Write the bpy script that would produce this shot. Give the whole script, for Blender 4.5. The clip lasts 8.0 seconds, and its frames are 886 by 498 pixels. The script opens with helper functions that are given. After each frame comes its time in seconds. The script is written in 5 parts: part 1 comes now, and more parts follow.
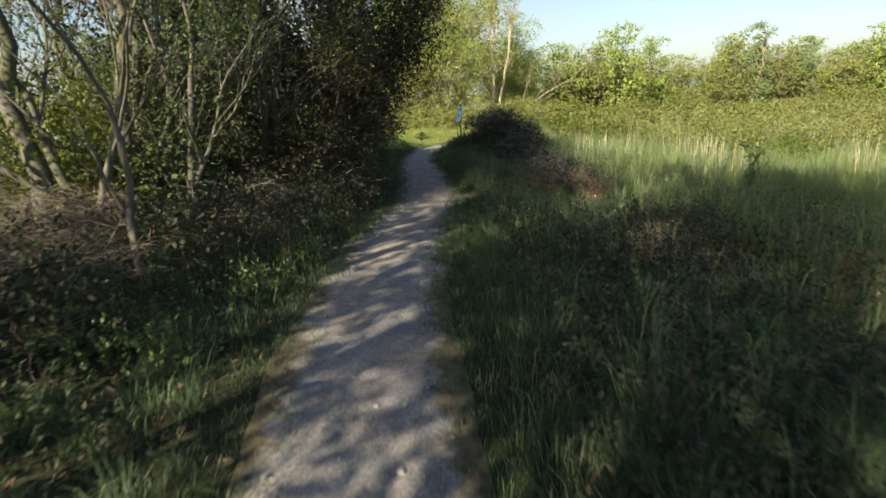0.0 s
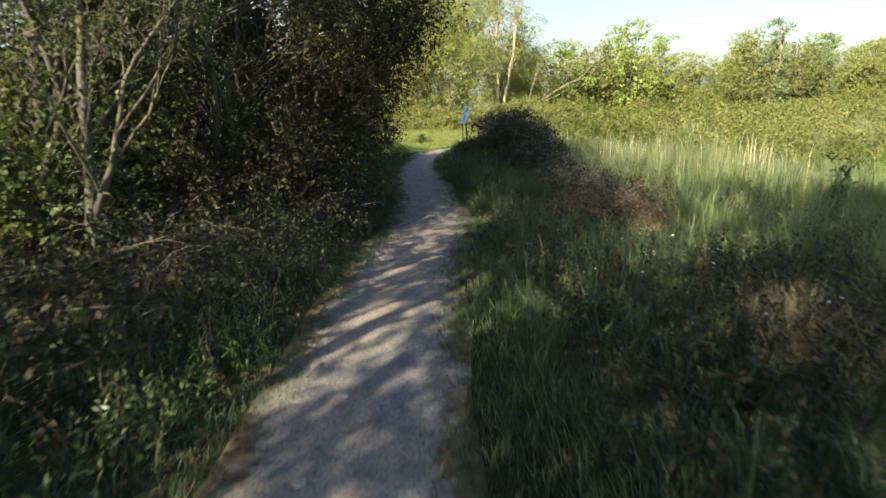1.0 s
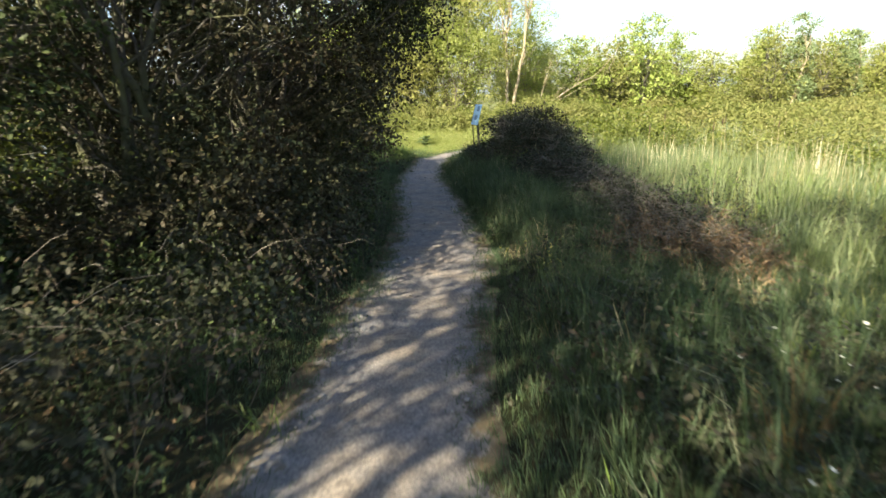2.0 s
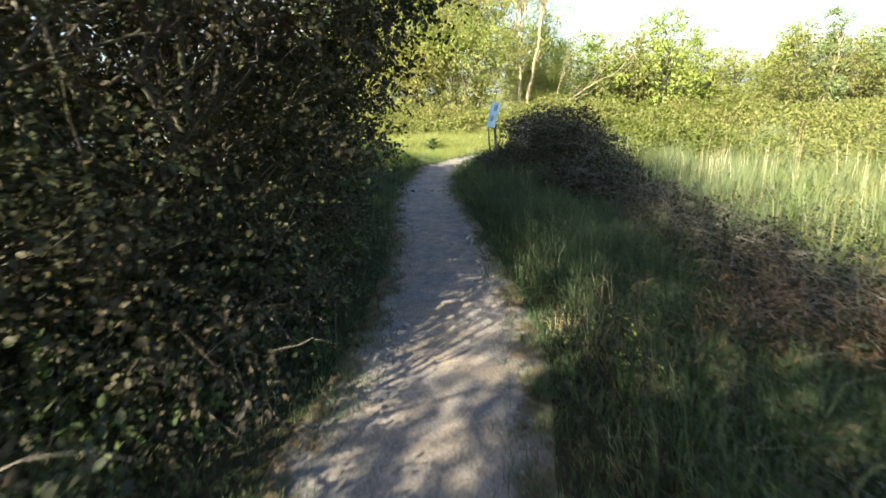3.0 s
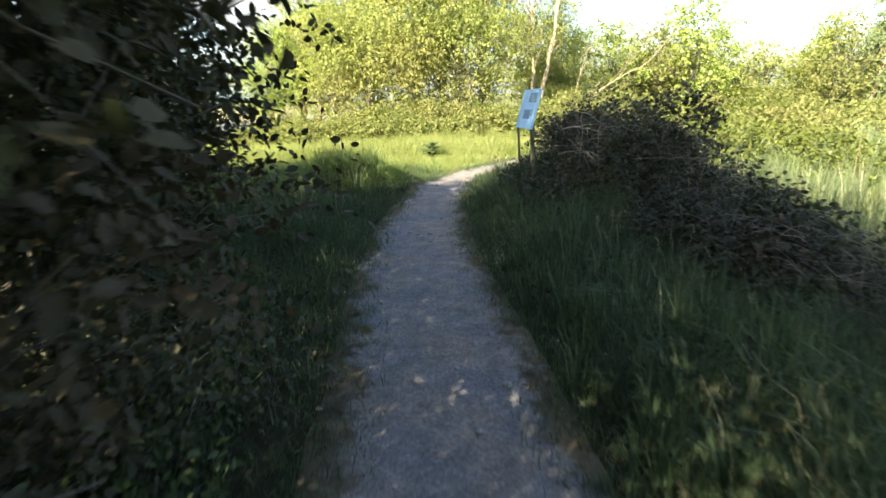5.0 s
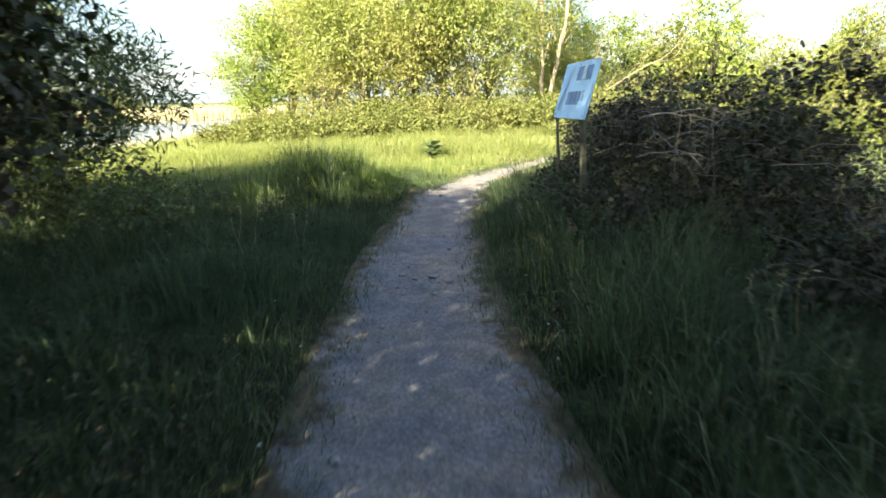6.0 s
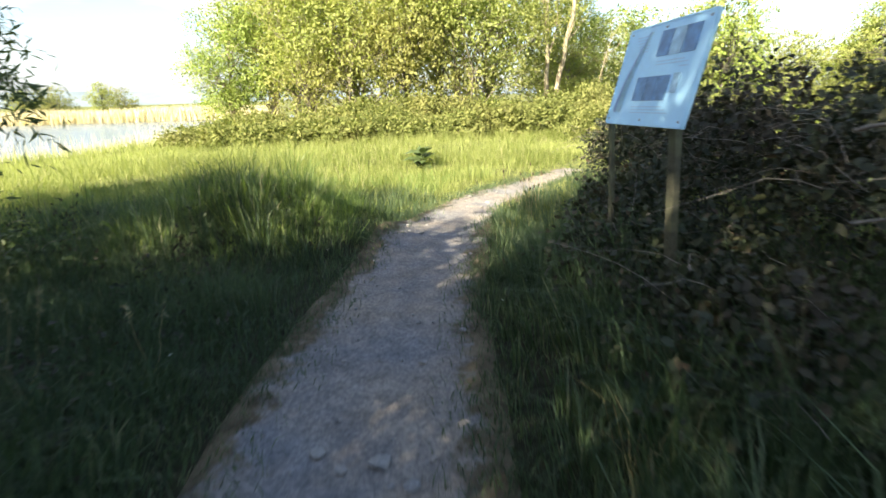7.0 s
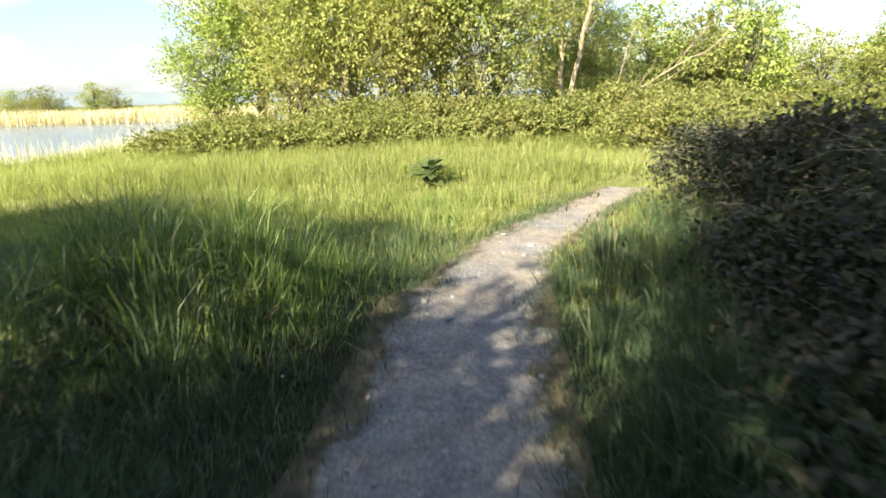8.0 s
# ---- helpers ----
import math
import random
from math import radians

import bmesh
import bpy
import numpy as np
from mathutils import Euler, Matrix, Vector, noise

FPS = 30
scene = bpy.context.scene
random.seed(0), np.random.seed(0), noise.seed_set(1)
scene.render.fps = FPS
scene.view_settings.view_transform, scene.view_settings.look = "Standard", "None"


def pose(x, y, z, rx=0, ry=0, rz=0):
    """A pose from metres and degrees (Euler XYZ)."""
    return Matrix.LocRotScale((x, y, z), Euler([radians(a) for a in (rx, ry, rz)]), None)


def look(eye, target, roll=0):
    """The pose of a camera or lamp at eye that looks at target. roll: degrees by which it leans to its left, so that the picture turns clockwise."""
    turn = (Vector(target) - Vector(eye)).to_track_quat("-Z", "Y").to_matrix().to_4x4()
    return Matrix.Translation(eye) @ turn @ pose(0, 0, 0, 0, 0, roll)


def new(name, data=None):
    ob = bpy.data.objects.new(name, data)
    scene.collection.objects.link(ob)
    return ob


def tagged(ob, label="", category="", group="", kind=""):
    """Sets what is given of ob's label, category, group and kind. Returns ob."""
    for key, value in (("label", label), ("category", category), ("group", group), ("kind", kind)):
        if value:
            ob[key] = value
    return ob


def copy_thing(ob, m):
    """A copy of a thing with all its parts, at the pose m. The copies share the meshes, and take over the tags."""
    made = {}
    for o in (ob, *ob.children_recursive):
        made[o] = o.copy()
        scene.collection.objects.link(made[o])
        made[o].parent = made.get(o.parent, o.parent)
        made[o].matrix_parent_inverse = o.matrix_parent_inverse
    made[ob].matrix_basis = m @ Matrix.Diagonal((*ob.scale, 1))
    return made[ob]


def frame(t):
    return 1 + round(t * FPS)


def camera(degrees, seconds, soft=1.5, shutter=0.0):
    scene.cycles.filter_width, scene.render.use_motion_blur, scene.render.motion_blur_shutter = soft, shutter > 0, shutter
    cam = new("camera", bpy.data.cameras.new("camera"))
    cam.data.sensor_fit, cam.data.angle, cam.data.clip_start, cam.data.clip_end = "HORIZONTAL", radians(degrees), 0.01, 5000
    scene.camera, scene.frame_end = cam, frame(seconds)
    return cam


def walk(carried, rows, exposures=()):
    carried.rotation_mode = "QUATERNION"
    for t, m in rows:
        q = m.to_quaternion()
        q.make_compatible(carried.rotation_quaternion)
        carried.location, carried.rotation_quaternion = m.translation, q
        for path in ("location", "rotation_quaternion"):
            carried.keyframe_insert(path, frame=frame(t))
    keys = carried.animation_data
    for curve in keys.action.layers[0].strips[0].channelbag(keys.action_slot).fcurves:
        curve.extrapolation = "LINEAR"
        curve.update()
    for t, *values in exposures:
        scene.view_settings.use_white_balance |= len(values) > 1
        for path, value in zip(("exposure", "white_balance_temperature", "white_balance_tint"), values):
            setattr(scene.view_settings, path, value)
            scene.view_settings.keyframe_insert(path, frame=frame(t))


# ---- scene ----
cam = camera(78, 8.0, soft=1.6, shutter=0.35)
ROWS = [
    (0.0, 0.0, 0.0, 1.5, -1.31, -15.71, 2.27),
    (0.5, -0.021, 1.057, 1.482, -1.35, -15.71, 2.26),
    (1.0, -0.064, 2.112, 1.47, -1.39, -15.74, 2.17),
    (1.5, -0.084, 3.161, 1.424, -1.33, -15.71, 2.16),
    (3.0, -0.124, 6.158, 1.33, -0.21, -15.7, 1.95),
    (3.5, -0.078, 7.118, 1.281, -0.19, -15.68, 1.92),
    (4.0, -0.078, 8.091, 1.196, -0.19, -15.65, 1.93),
    (4.5, -0.115, 9.09, 1.181, -0.2, -15.65, 1.88),
    (6.0, -0.245, 12.12, 0.936, -0.26, -15.72, 1.68),
    (6.5, -0.165, 13.162, 0.891, -0.32, -15.7, 1.65),
    (7.0, -0.102, 14.19, 0.88, -0.36, -15.7, 1.64),
    (7.5, -0.174, 15.154, 0.874, -0.44, -15.69, 1.55),
    (8.0, -0.299, 16.049, 0.872, -0.47, -15.65, 1.56),
]
walk(cam, [(t, pose(x, y, z, 90 + pitch, roll, yaw)) for t, x, y, z, yaw, pitch, roll in ROWS],
     [(0.0, 1.42), (1.5, 1.84), (3.2, 2.24), (4.5, 2.38), (6.0, 2.48), (7.0, 2.32), (8.0, 2.08)])

# ---- light ----
SUN_ELEV, SUN_AZ = 31.0, 215.0      # the sun stands behind and to the left of the walk
world = bpy.data.worlds.new("sky")
scene.world = world
world.use_nodes = True
wn = world.node_tree.nodes
sky = wn.new("ShaderNodeTexSky")
sky.sky_type = "NISHITA"
sky.sun_disc = False
sky.sun_elevation = radians(SUN_ELEV)
sky.sun_rotation = radians(SUN_AZ)
sky.air_density, sky.dust_density, sky.ozone_density = 1.0, 1.6, 1.0
wn["Background"].inputs["Strength"].default_value = 0.067
world.node_tree.links.new(sky.outputs["Color"], wn["Background"].inputs["Color"])
az, el = radians(SUN_AZ), radians(SUN_ELEV)
to_sun = Vector((math.sin(az) * math.cos(el), math.cos(az) * math.cos(el), math.sin(el)))
sun = new("sun", bpy.data.lights.new("sun", "SUN"))
sun.data.energy, sun.data.angle, sun.data.color = 5.0, radians(0.55), (1.0, 0.89, 0.67)
sun.matrix_world = look(to_sun * 60, (0, 0, 0))


# ---- materials ----
def material(name):
    m = bpy.data.materials.new(name)
    m.use_nodes = True
    nt = m.node_tree
    return m, nt, nt.nodes["Principled BSDF"], nt.nodes["Material Output"]


def node(nt, kind, **values):
    n = nt.nodes.new(kind)
    for key, value in values.items():
        n.inputs[key].default_value = value
    return n


def ramp(nt, source, stops):
    r = nt.nodes.new("ShaderNodeValToRGB")
    e = r.color_ramp.elements
    while len(e) < len(stops):
        e.new(0.5)
    for k, (at, col) in enumerate(stops):
        e[k].position, e[k].color = at, (*col, 1)
    nt.links.new(source, r.inputs["Fac"])
    return r


def noise_tex(nt, scale, detail=4.0, rough=0.6):
    geo = nt.nodes.new("ShaderNodeNewGeometry")
    n = node(nt, "ShaderNodeTexNoise", Scale=scale, Detail=detail, Roughness=rough)
    nt.links.new(geo.outputs["Position"], n.inputs["Vector"])
    return n


def bump(nt, source, bsdf, strength, distance):
    b = node(nt, "ShaderNodeBump", Strength=strength, Distance=distance)
    nt.links.new(source, b.inputs["Height"])
    nt.links.new(b.outputs["Normal"], bsdf.inputs["Normal"])
    return b


def mixed(nt, fac, a, b, mode="MIX"):
    m = nt.nodes.new("ShaderNodeMix")
    m.data_type, m.blend_type = "RGBA", mode
    for at, v in (("Factor", fac), ("A", a), ("B", b)):
        sock = [s for s in m.inputs if s.name == at and (s.type == "RGBA" or at == "Factor" and s.type == "VALUE")][0]
        if isinstance(v, (int, float)):
            sock.default_value = v
        elif isinstance(v, tuple):
            sock.default_value = (*v, 1)
        else:
            nt.links.new(v, sock)
    return [s for s in m.outputs if s.type == "RGBA"][0]


def leaf_material(name, stops, through_light=0.35, rough=0.5, patch=None, patch_scale=0.5, warm=(1.05, 1.15, 0.6), gloss=0.35):
    """Leaves and blades: every leaf its own tone, wide patches of another tone, light passing through."""
    m, nt, bsdf, out = material(name)
    geo = nt.nodes.new("ShaderNodeNewGeometry")
    col = ramp(nt, geo.outputs["Random Per Island"], stops).outputs["Color"]
    if patch:
        n = noise_tex(nt, patch_scale, 3.0)
        f = ramp(nt, n.outputs["Fac"], [(0.46, (0, 0, 0)), (0.64, (1, 1, 1))])
        col = mixed(nt, f.outputs["Color"], col, patch)
    fine = noise_tex(nt, 60.0, 2.0)
    v = ramp(nt, fine.outputs["Fac"], [(0.3, (0.72, 0.72, 0.72)), (0.7, (1.18, 1.18, 1.18))])
    col = mixed(nt, 1.0, col, v.outputs["Color"], "MULTIPLY")
    nt.links.new(col, bsdf.inputs["Base Color"])
    bsdf.inputs["Roughness"].default_value = rough
    bsdf.inputs["Specular IOR Level"].default_value = gloss
    tr = nt.nodes.new("ShaderNodeBsdfTranslucent")
    nt.links.new(mixed(nt, 1.0, col, warm, "MULTIPLY"), tr.inputs["Color"])
    mix = node(nt, "ShaderNodeMixShader", Fac=through_light)
    nt.links.new(bsdf.outputs["BSDF"], mix.inputs[1])
    nt.links.new(tr.outputs["BSDF"], mix.inputs[2])
    nt.links.new(mix.outputs["Shader"], out.inputs["Surface"])
    return m


def rough_material(name, dark, light, scale, rough=0.9, bump_size=0.01, second=None, second_scale=1.0, strength=0.6):
    m, nt, bsdf, _ = material(name)
    n = noise_tex(nt, scale, 6.0, 0.65)
    col = ramp(nt, n.outputs["Fac"], [(0.3, dark), (0.72, light)]).outputs["Color"]
    if second:
        n2 = noise_tex(nt, second_scale, 4.0)
        f = ramp(nt, n2.outputs["Fac"], [(0.45, (0, 0, 0)), (0.62, (1, 1, 1))])
        col = mixed(nt, f.outputs["Color"], col, second)
    nt.links.new(col, bsdf.inputs["Base Color"])
    bsdf.inputs["Roughness"].default_value = rough
    bsdf.inputs["Specular IOR Level"].default_value = 0.2
    bump(nt, n.outputs["Fac"], bsdf, strength, bump_size)
    return m


def plain(name, col, rough=0.6, metal=0.0, gloss=0.3, vary=0.12):
    m, nt, bsdf, _ = material(name)
    n = noise_tex(nt, 18.0, 5.0)
    v = ramp(nt, n.outputs["Fac"], [(0.3, (1 - vary,) * 3), (0.7, (1 + vary,) * 3)])
    nt.links.new(mixed(nt, 1.0, col, v.outputs["Color"], "MULTIPLY"), bsdf.inputs["Base Color"])
    bsdf.inputs["Roughness"].default_value, bsdf.inputs["Metallic"].default_value = rough, metal
    bsdf.inputs["Specular IOR Level"].default_value = gloss
    return m


# darker grass for shaded verges, paler for sunny ground: light is partly in the colour
GRASS = leaf_material("grass_green_shade_tone", [(0.0, (0.042, 0.071, 0.034)), (0.5, (0.082, 0.127, 0.061)), (0.86, (0.138, 0.188, 0.092)), (1.0, (0.28, 0.27, 0.18))], 0.33, 0.5, (0.07, 0.11, 0.058), 0.8, gloss=0.25)
MEADOW = leaf_material("grass_meadow_sun_tone", [(0.0, (0.15, 0.19, 0.05)), (0.5, (0.245, 0.285, 0.086)), (0.88, (0.36, 0.38, 0.145)), (1.0, (0.5, 0.46, 0.26))], 0.5, 0.55, (0.33, 0.36, 0.13), 0.45, gloss=0.2)
LUSH = leaf_material("grass_lush", [(0.0, (0.085, 0.14, 0.034)), (0.5, (0.165, 0.24, 0.062)), (0.9, (0.26, 0.33, 0.095)), (1.0, (0.4, 0.4, 0.22))], 0.4, 0.45, (0.2, 0.28, 0.08), 0.7)
SEDGE = leaf_material("sedge_blue_green", [(0.0, (0.09, 0.135, 0.066)), (0.6, (0.165, 0.215, 0.105)), (1.0, (0.3, 0.33, 0.185))], 0.38, 0.5, (0.21, 0.245, 0.115), 0.5)
STRAW = leaf_material("dry_straw", [(0.0, (0.24, 0.19, 0.09)), (0.5, (0.4, 0.33, 0.18)), (1.0, (0.56, 0.49, 0.31))], 0.25, 0.7)
# straw lifted towards white; the strong sunlight on the reeds is in the colour
PALE_REED = leaf_material("glare_pale_reed", [(0.0, (0.42, 0.35, 0.2)), (0.5, (0.62, 0.55, 0.38)), (1.0, (0.78, 0.71, 0.54))], 0.3, 0.7)
THATCH = leaf_material("dead_thatch", [(0.0, (0.08, 0.072, 0.052)), (0.6, (0.15, 0.134, 0.098)), (1.0, (0.27, 0.245, 0.19))], 0.2, 0.75, (0.09, 0.1, 0.06), 1.1, gloss=0.15)
RUST = leaf_material("rust_dry_grass", [(0.0, (0.09, 0.05, 0.025)), (0.6, (0.18, 0.115, 0.045)), (1.0, (0.3, 0.22, 0.09))], 0.25, 0.7)
LITTER = leaf_material("dead_leaves", [(0.0, (0.06, 0.036, 0.02)), (0.6, (0.15, 0.1, 0.055)), (1.0, (0.27, 0.19, 0.105))], 0.15, 0.75)
# part of the hedge's deep shade is in this dark leaf tone
DARK_LEAF = leaf_material("shaded_sallow_leaf", [(0.0, (0.026, 0.035, 0.017)), (0.55, (0.043, 0.053, 0.024)), (0.85, (0.067, 0.072, 0.034)), (1.0, (0.098, 0.078, 0.04))], 0.17, 0.58, (0.06, 0.048, 0.03), 0.9, gloss=0.2)
IVY_LEAF = leaf_material("ivy_leaf", [(0.0, (0.02, 0.045, 0.015)), (1.0, (0.05, 0.09, 0.025))], 0.15, 0.5, gloss=0.25)
OPEN_LEAF = leaf_material("young_leaf", [(0.0, (0.08, 0.11, 0.02)), (1.0, (0.17, 0.19, 0.04))], 0.4, 0.45)
WILLOW_LEAF = leaf_material("willow_leaf", [(0.0, (0.05, 0.078, 0.03)), (0.6, (0.095, 0.128, 0.05)), (1.0, (0.16, 0.19, 0.08))], 0.33, 0.5, gloss=0.25)
BRAMBLE_LEAF = leaf_material("bramble_leaf", [(0.0, (0.023, 0.032, 0.017)), (0.6, (0.042, 0.054, 0.029)), (0.9, (0.07, 0.075, 0.042)), (1.0, (0.1, 0.07, 0.045))], 0.2, 0.55, (0.058, 0.05, 0.034), 1.2, gloss=0.2)
SCRUB_LEAF = leaf_material("scrub_leaf", [(0.0, (0.13, 0.155, 0.048)), (0.5, (0.185, 0.21, 0.066)), (1.0, (0.27, 0.275, 0.1))], 0.42, 0.65, (0.23, 0.225, 0.085), 0.5, gloss=0.12)
TREE_LEAF = leaf_material("spring_tree_leaf", [(0.0, (0.21, 0.255, 0.075)), (0.5, (0.31, 0.35, 0.11)), (1.0, (0.43, 0.455, 0.185))], 0.55, 0.65, (0.38, 0.37, 0.145), 0.3, gloss=0.12)
BRIGHT_LEAF = leaf_material("bright_tree_leaf", [(0.0, (0.17, 0.24, 0.05)), (0.5, (0.25, 0.32, 0.07)), (1.0, (0.35, 0.39, 0.12))], 0.32, 0.55)
BLUE_LEAF = leaf_material("poplar_leaf", [(0.0, (0.135, 0.19, 0.085)), (1.0, (0.25, 0.31, 0.145))], 0.3, 0.5)
DOCK_LEAF = leaf_material("dock_leaf", [(0.0, (0.07, 0.105, 0.036)), (1.0, (0.14, 0.18, 0.068))], 0.3, 0.4, gloss=0.4)
BARK = rough_material("bark_grey_brown", (0.055, 0.051, 0.045), (0.165, 0.152, 0.132), 28.0, 0.92, 0.012, (0.11, 0.115, 0.06), 3.0)
PALE_BARK = rough_material("bark_pale", (0.2, 0.165, 0.11), (0.46, 0.4, 0.285), 9.0, 0.85, 0.01, (0.3, 0.24, 0.16), 2.0)
GREY_BARK = rough_material("bark_grey", (0.13, 0.115, 0.09), (0.33, 0.29, 0.22), 12.0, 0.88, 0.01, (0.17, 0.16, 0.1), 2.5)
TWIG = rough_material("twig_bark", (0.085, 0.068, 0.052), (0.19, 0.155, 0.12), 40.0, 0.85, 0.004)
DRY_CANE = rough_material("dry_cane", (0.13, 0.115, 0.095), (0.29, 0.26, 0.22), 30.0, 0.85, 0.003)
SOIL = rough_material("soil_under_grass", (0.014, 0.015, 0.007), (0.045, 0.042, 0.02), 14.0, 0.95, 0.03, (0.026, 0.034, 0.011), 0.7)
# in the open meadow the soil is covered by short moss and thatch
nt, bsdf = SOIL.node_tree, SOIL.node_tree.nodes["Principled BSDF"]
bare = bsdf.inputs["Base Color"].links[0].from_socket
sward_at = nt.nodes.new("ShaderNodeAttribute")
sward_at.attribute_name = "sward"
thatch = ramp(nt, noise_tex(nt, 9.0, 6.0, 0.7).outputs["Fac"], [(0.3, (0.075, 0.09, 0.026)), (0.55, (0.15, 0.165, 0.05)), (0.75, (0.24, 0.22, 0.09))])
nt.links.new(mixed(nt, sward_at.outputs["Fac"], bare, thatch.outputs["Color"]), bsdf.inputs["Base Color"])


# ---- shapes from arrays ----
def mesh_of(name, verts, tris, mats, index=None, smooth=False):
    me = bpy.data.meshes.new(name)
    verts, tris = np.asarray(verts, np.float32), np.asarray(tris, np.int32)
    me.vertices.add(len(verts))
    me.vertices.foreach_set("co", verts.ravel())
    me.loops.add(tris.size)
    me.loops.foreach_set("vertex_index", tris.ravel())
    me.polygons.add(len(tris))
    me.polygons.foreach_set("loop_start", np.arange(0, tris.size, 3, dtype=np.int32))
    me.polygons.foreach_set("loop_total", np.full(len(tris), 3, np.int32))
    for m in mats if isinstance(mats, (list, tuple)) else [mats]:
        me.materials.append(m)
    if index is not None:
        me.polygons.foreach_set("material_index", np.asarray(index, np.int32))
    if smooth:
        me.polygons.foreach_set("use_smooth", np.ones(len(tris), bool))
    me.update(calc_edges=True)
    me.validate()
    return me


def joined(pieces):
    """One pair of arrays from several (verts, tris)."""
    verts, tris, n = [], [], 0
    for v, t in pieces:
        if len(v):
            verts.append(v)
            tris.append(t + n)
            n += len(v)
    return (np.concatenate(verts), np.concatenate(tris)) if verts else (np.zeros((0, 3)), np.zeros((0, 3), int))


def unit(v):
    return v / np.maximum(np.linalg.norm(v, axis=-1, keepdims=True), 1e-9)


def rand_dirs(rng, n):
    return unit(rng.normal(size=(n, 3)))


OVAL = (np.array([(0, 0, 0), (0.28, 0.46, 0.12), (0.68, 0.4, 0.1), (1, 0, -0.06), (0.68, -0.4, 0.1), (0.28, -0.46, 0.12)]), np.array([(0, 1, 2), (0, 2, 3), (0, 3, 4), (0, 4, 5)]))
DIAMOND = (np.array([(0, 0, 0), (0.45, 0.5, 0.1), (1, 0, -0.05), (0.45, -0.5, 0.1)]), np.array([(0, 1, 2), (0, 2, 3)]))


def leaves(p, d, n, length, width, shape=OVAL):
    """Leaves at p, along d, facing n."""
    d = unit(d)
    side = unit(np.cross(n, d))
    n = np.cross(d, side)
    u, t = shape
    length, width = np.broadcast_to(length, len(p)), np.broadcast_to(width, len(p))
    v = (p[:, None] + d[:, None] * (u[None, :, 0, None] * length[:, None, None])
         + side[:, None] * (u[None, :, 1, None] * width[:, None, None]) + n[:, None] * (u[None, :, 2, None] * width[:, None, None]))
    return v.reshape(-1, 3), (t[None] + (np.arange(len(p)) * len(u))[:, None, None]).reshape(-1, 3)


def sprigs(rng, p, d, per, size, length, width, shape=OVAL, droop=0.25, out=None):
    """Short shoots at p along d, each with its leaves set along it."""
    k = len(p)
    at = np.repeat(p, per, 0)
    way = np.repeat(unit(d), per, 0)
    s = np.tile((np.arange(per) + 0.5) / per, k) + rng.uniform(-0.08, 0.08, k * per)
    size = np.repeat(np.broadcast_to(size, k), per)
    at = at + way * (s * size)[:, None]
    at[:, 2] -= droop * size * s ** 2
    leaf = unit(way * 0.55 + rand_dirs(rng, k * per) * 0.9 + np.array([0, 0, -droop]))
    face = np.array([0, 0, 0.9]) if out is None else np.repeat(out, per, 0) * 0.75 + np.array([0, 0, 0.45])
    face = unit(face + rand_dirs(rng, k * per) * (0.8 if out is None else 0.6))
    f = rng.uniform(0.6, 1.25, k * per)
    return leaves(at, leaf, face, length * f, width * f, shape)


def tube(pts, radii, sides=5):
    pts, radii = np.asarray(pts, float), np.asarray(radii, float)
    k = len(pts)
    way = unit(np.gradient(pts, axis=0))
    ref = np.where(np.abs(way[:, 2:3]) > 0.9, np.array([[1.0, 0, 0]]), np.array([[0, 0, 1.0]]))
    a = unit(np.cross(way, ref))
    for i in range(1, k):
        if a[i] @ a[i - 1] < 0:
            a[i] = -a[i]
    b = np.cross(way, a)
    ang = np.arange(sides) * 2 * np.pi / sides
    ring = pts[:, None] + radii[:, None, None] * (a[:, None] * np.cos(ang)[None, :, None] + b[:, None] * np.sin(ang)[None, :, None])
    i, j = np.meshgrid(np.arange(k - 1), np.arange(sides), indexing="ij")
    q = (i * sides + j).ravel()
    r = (i * sides + (j + 1) % sides).ravel()
    return ring.reshape(-1, 3), np.concatenate([np.stack([q, r, r + sides], 1), np.stack([q, r + sides, q + sides], 1)])


def bowed(rng, a, b, wobble, k=7, lift=0.0):
    """A wavering line from a to b."""
    a, b = np.asarray(a, float), np.asarray(b, float)
    s = np.linspace(0, 1, k)[:, None]
    off = np.cumsum(rng.normal(size=(k, 3)), 0)
    off = (off - off[0]) - s * (off[-1] - off[0])
    return a + (b - a) * s + off * wobble * np.linalg.norm(b - a) + np.array([0, 0, 1.0]) * lift * np.sin(np.pi * s)


def blades(rng, p, height, width, lean=0.25, bend=0.5, drift=(0.0, 0.0)):
    """Grass blades at p: two joints and a tip, bowed over."""
    n = len(p)
    height = np.broadcast_to(height, n)
    a = rng.uniform(0, 2 * np.pi, n)
    out = np.stack([np.cos(a), np.sin(a), np.zeros(n)], 1)
    far = height * lean * rng.uniform(0.2, 1.6, n)
    over = out * far[:, None] + np.array([drift[0], drift[1], 0]) * height[:, None]
    turn = rng.uniform(0, np.pi, n)
    side = np.stack([np.cos(turn), np.sin(turn), np.zeros(n)], 1) * (np.broadcast_to(width, n) * rng.uniform(0.7, 1.3, n))[:, None] / 2
    up = np.array([0, 0, 1.0])
    mid = p + over * (1 - bend) * 0.6 + up * (height * 0.58)[:, None]
    tip = p + over + up * (height * (1 - 0.3 * np.minimum(far / np.maximum(height, 1e-6), 1.5)))[:, None]
    v = np.stack([p - side, p + side, mid - side * 0.75, mid + side * 0.75, tip], 1).reshape(-1, 3)
    t = np.array([(0, 1, 3), (0, 3, 2), (2, 3, 4)])
    return v, (t[None] + (np.arange(n) * 5)[:, None, None]).reshape(-1, 3)


def smooth(x, a, b):
    s = np.clip((np.asarray(x, float) - a) / (b - a), 0, 1)
    return s * s * (3 - 2 * s)


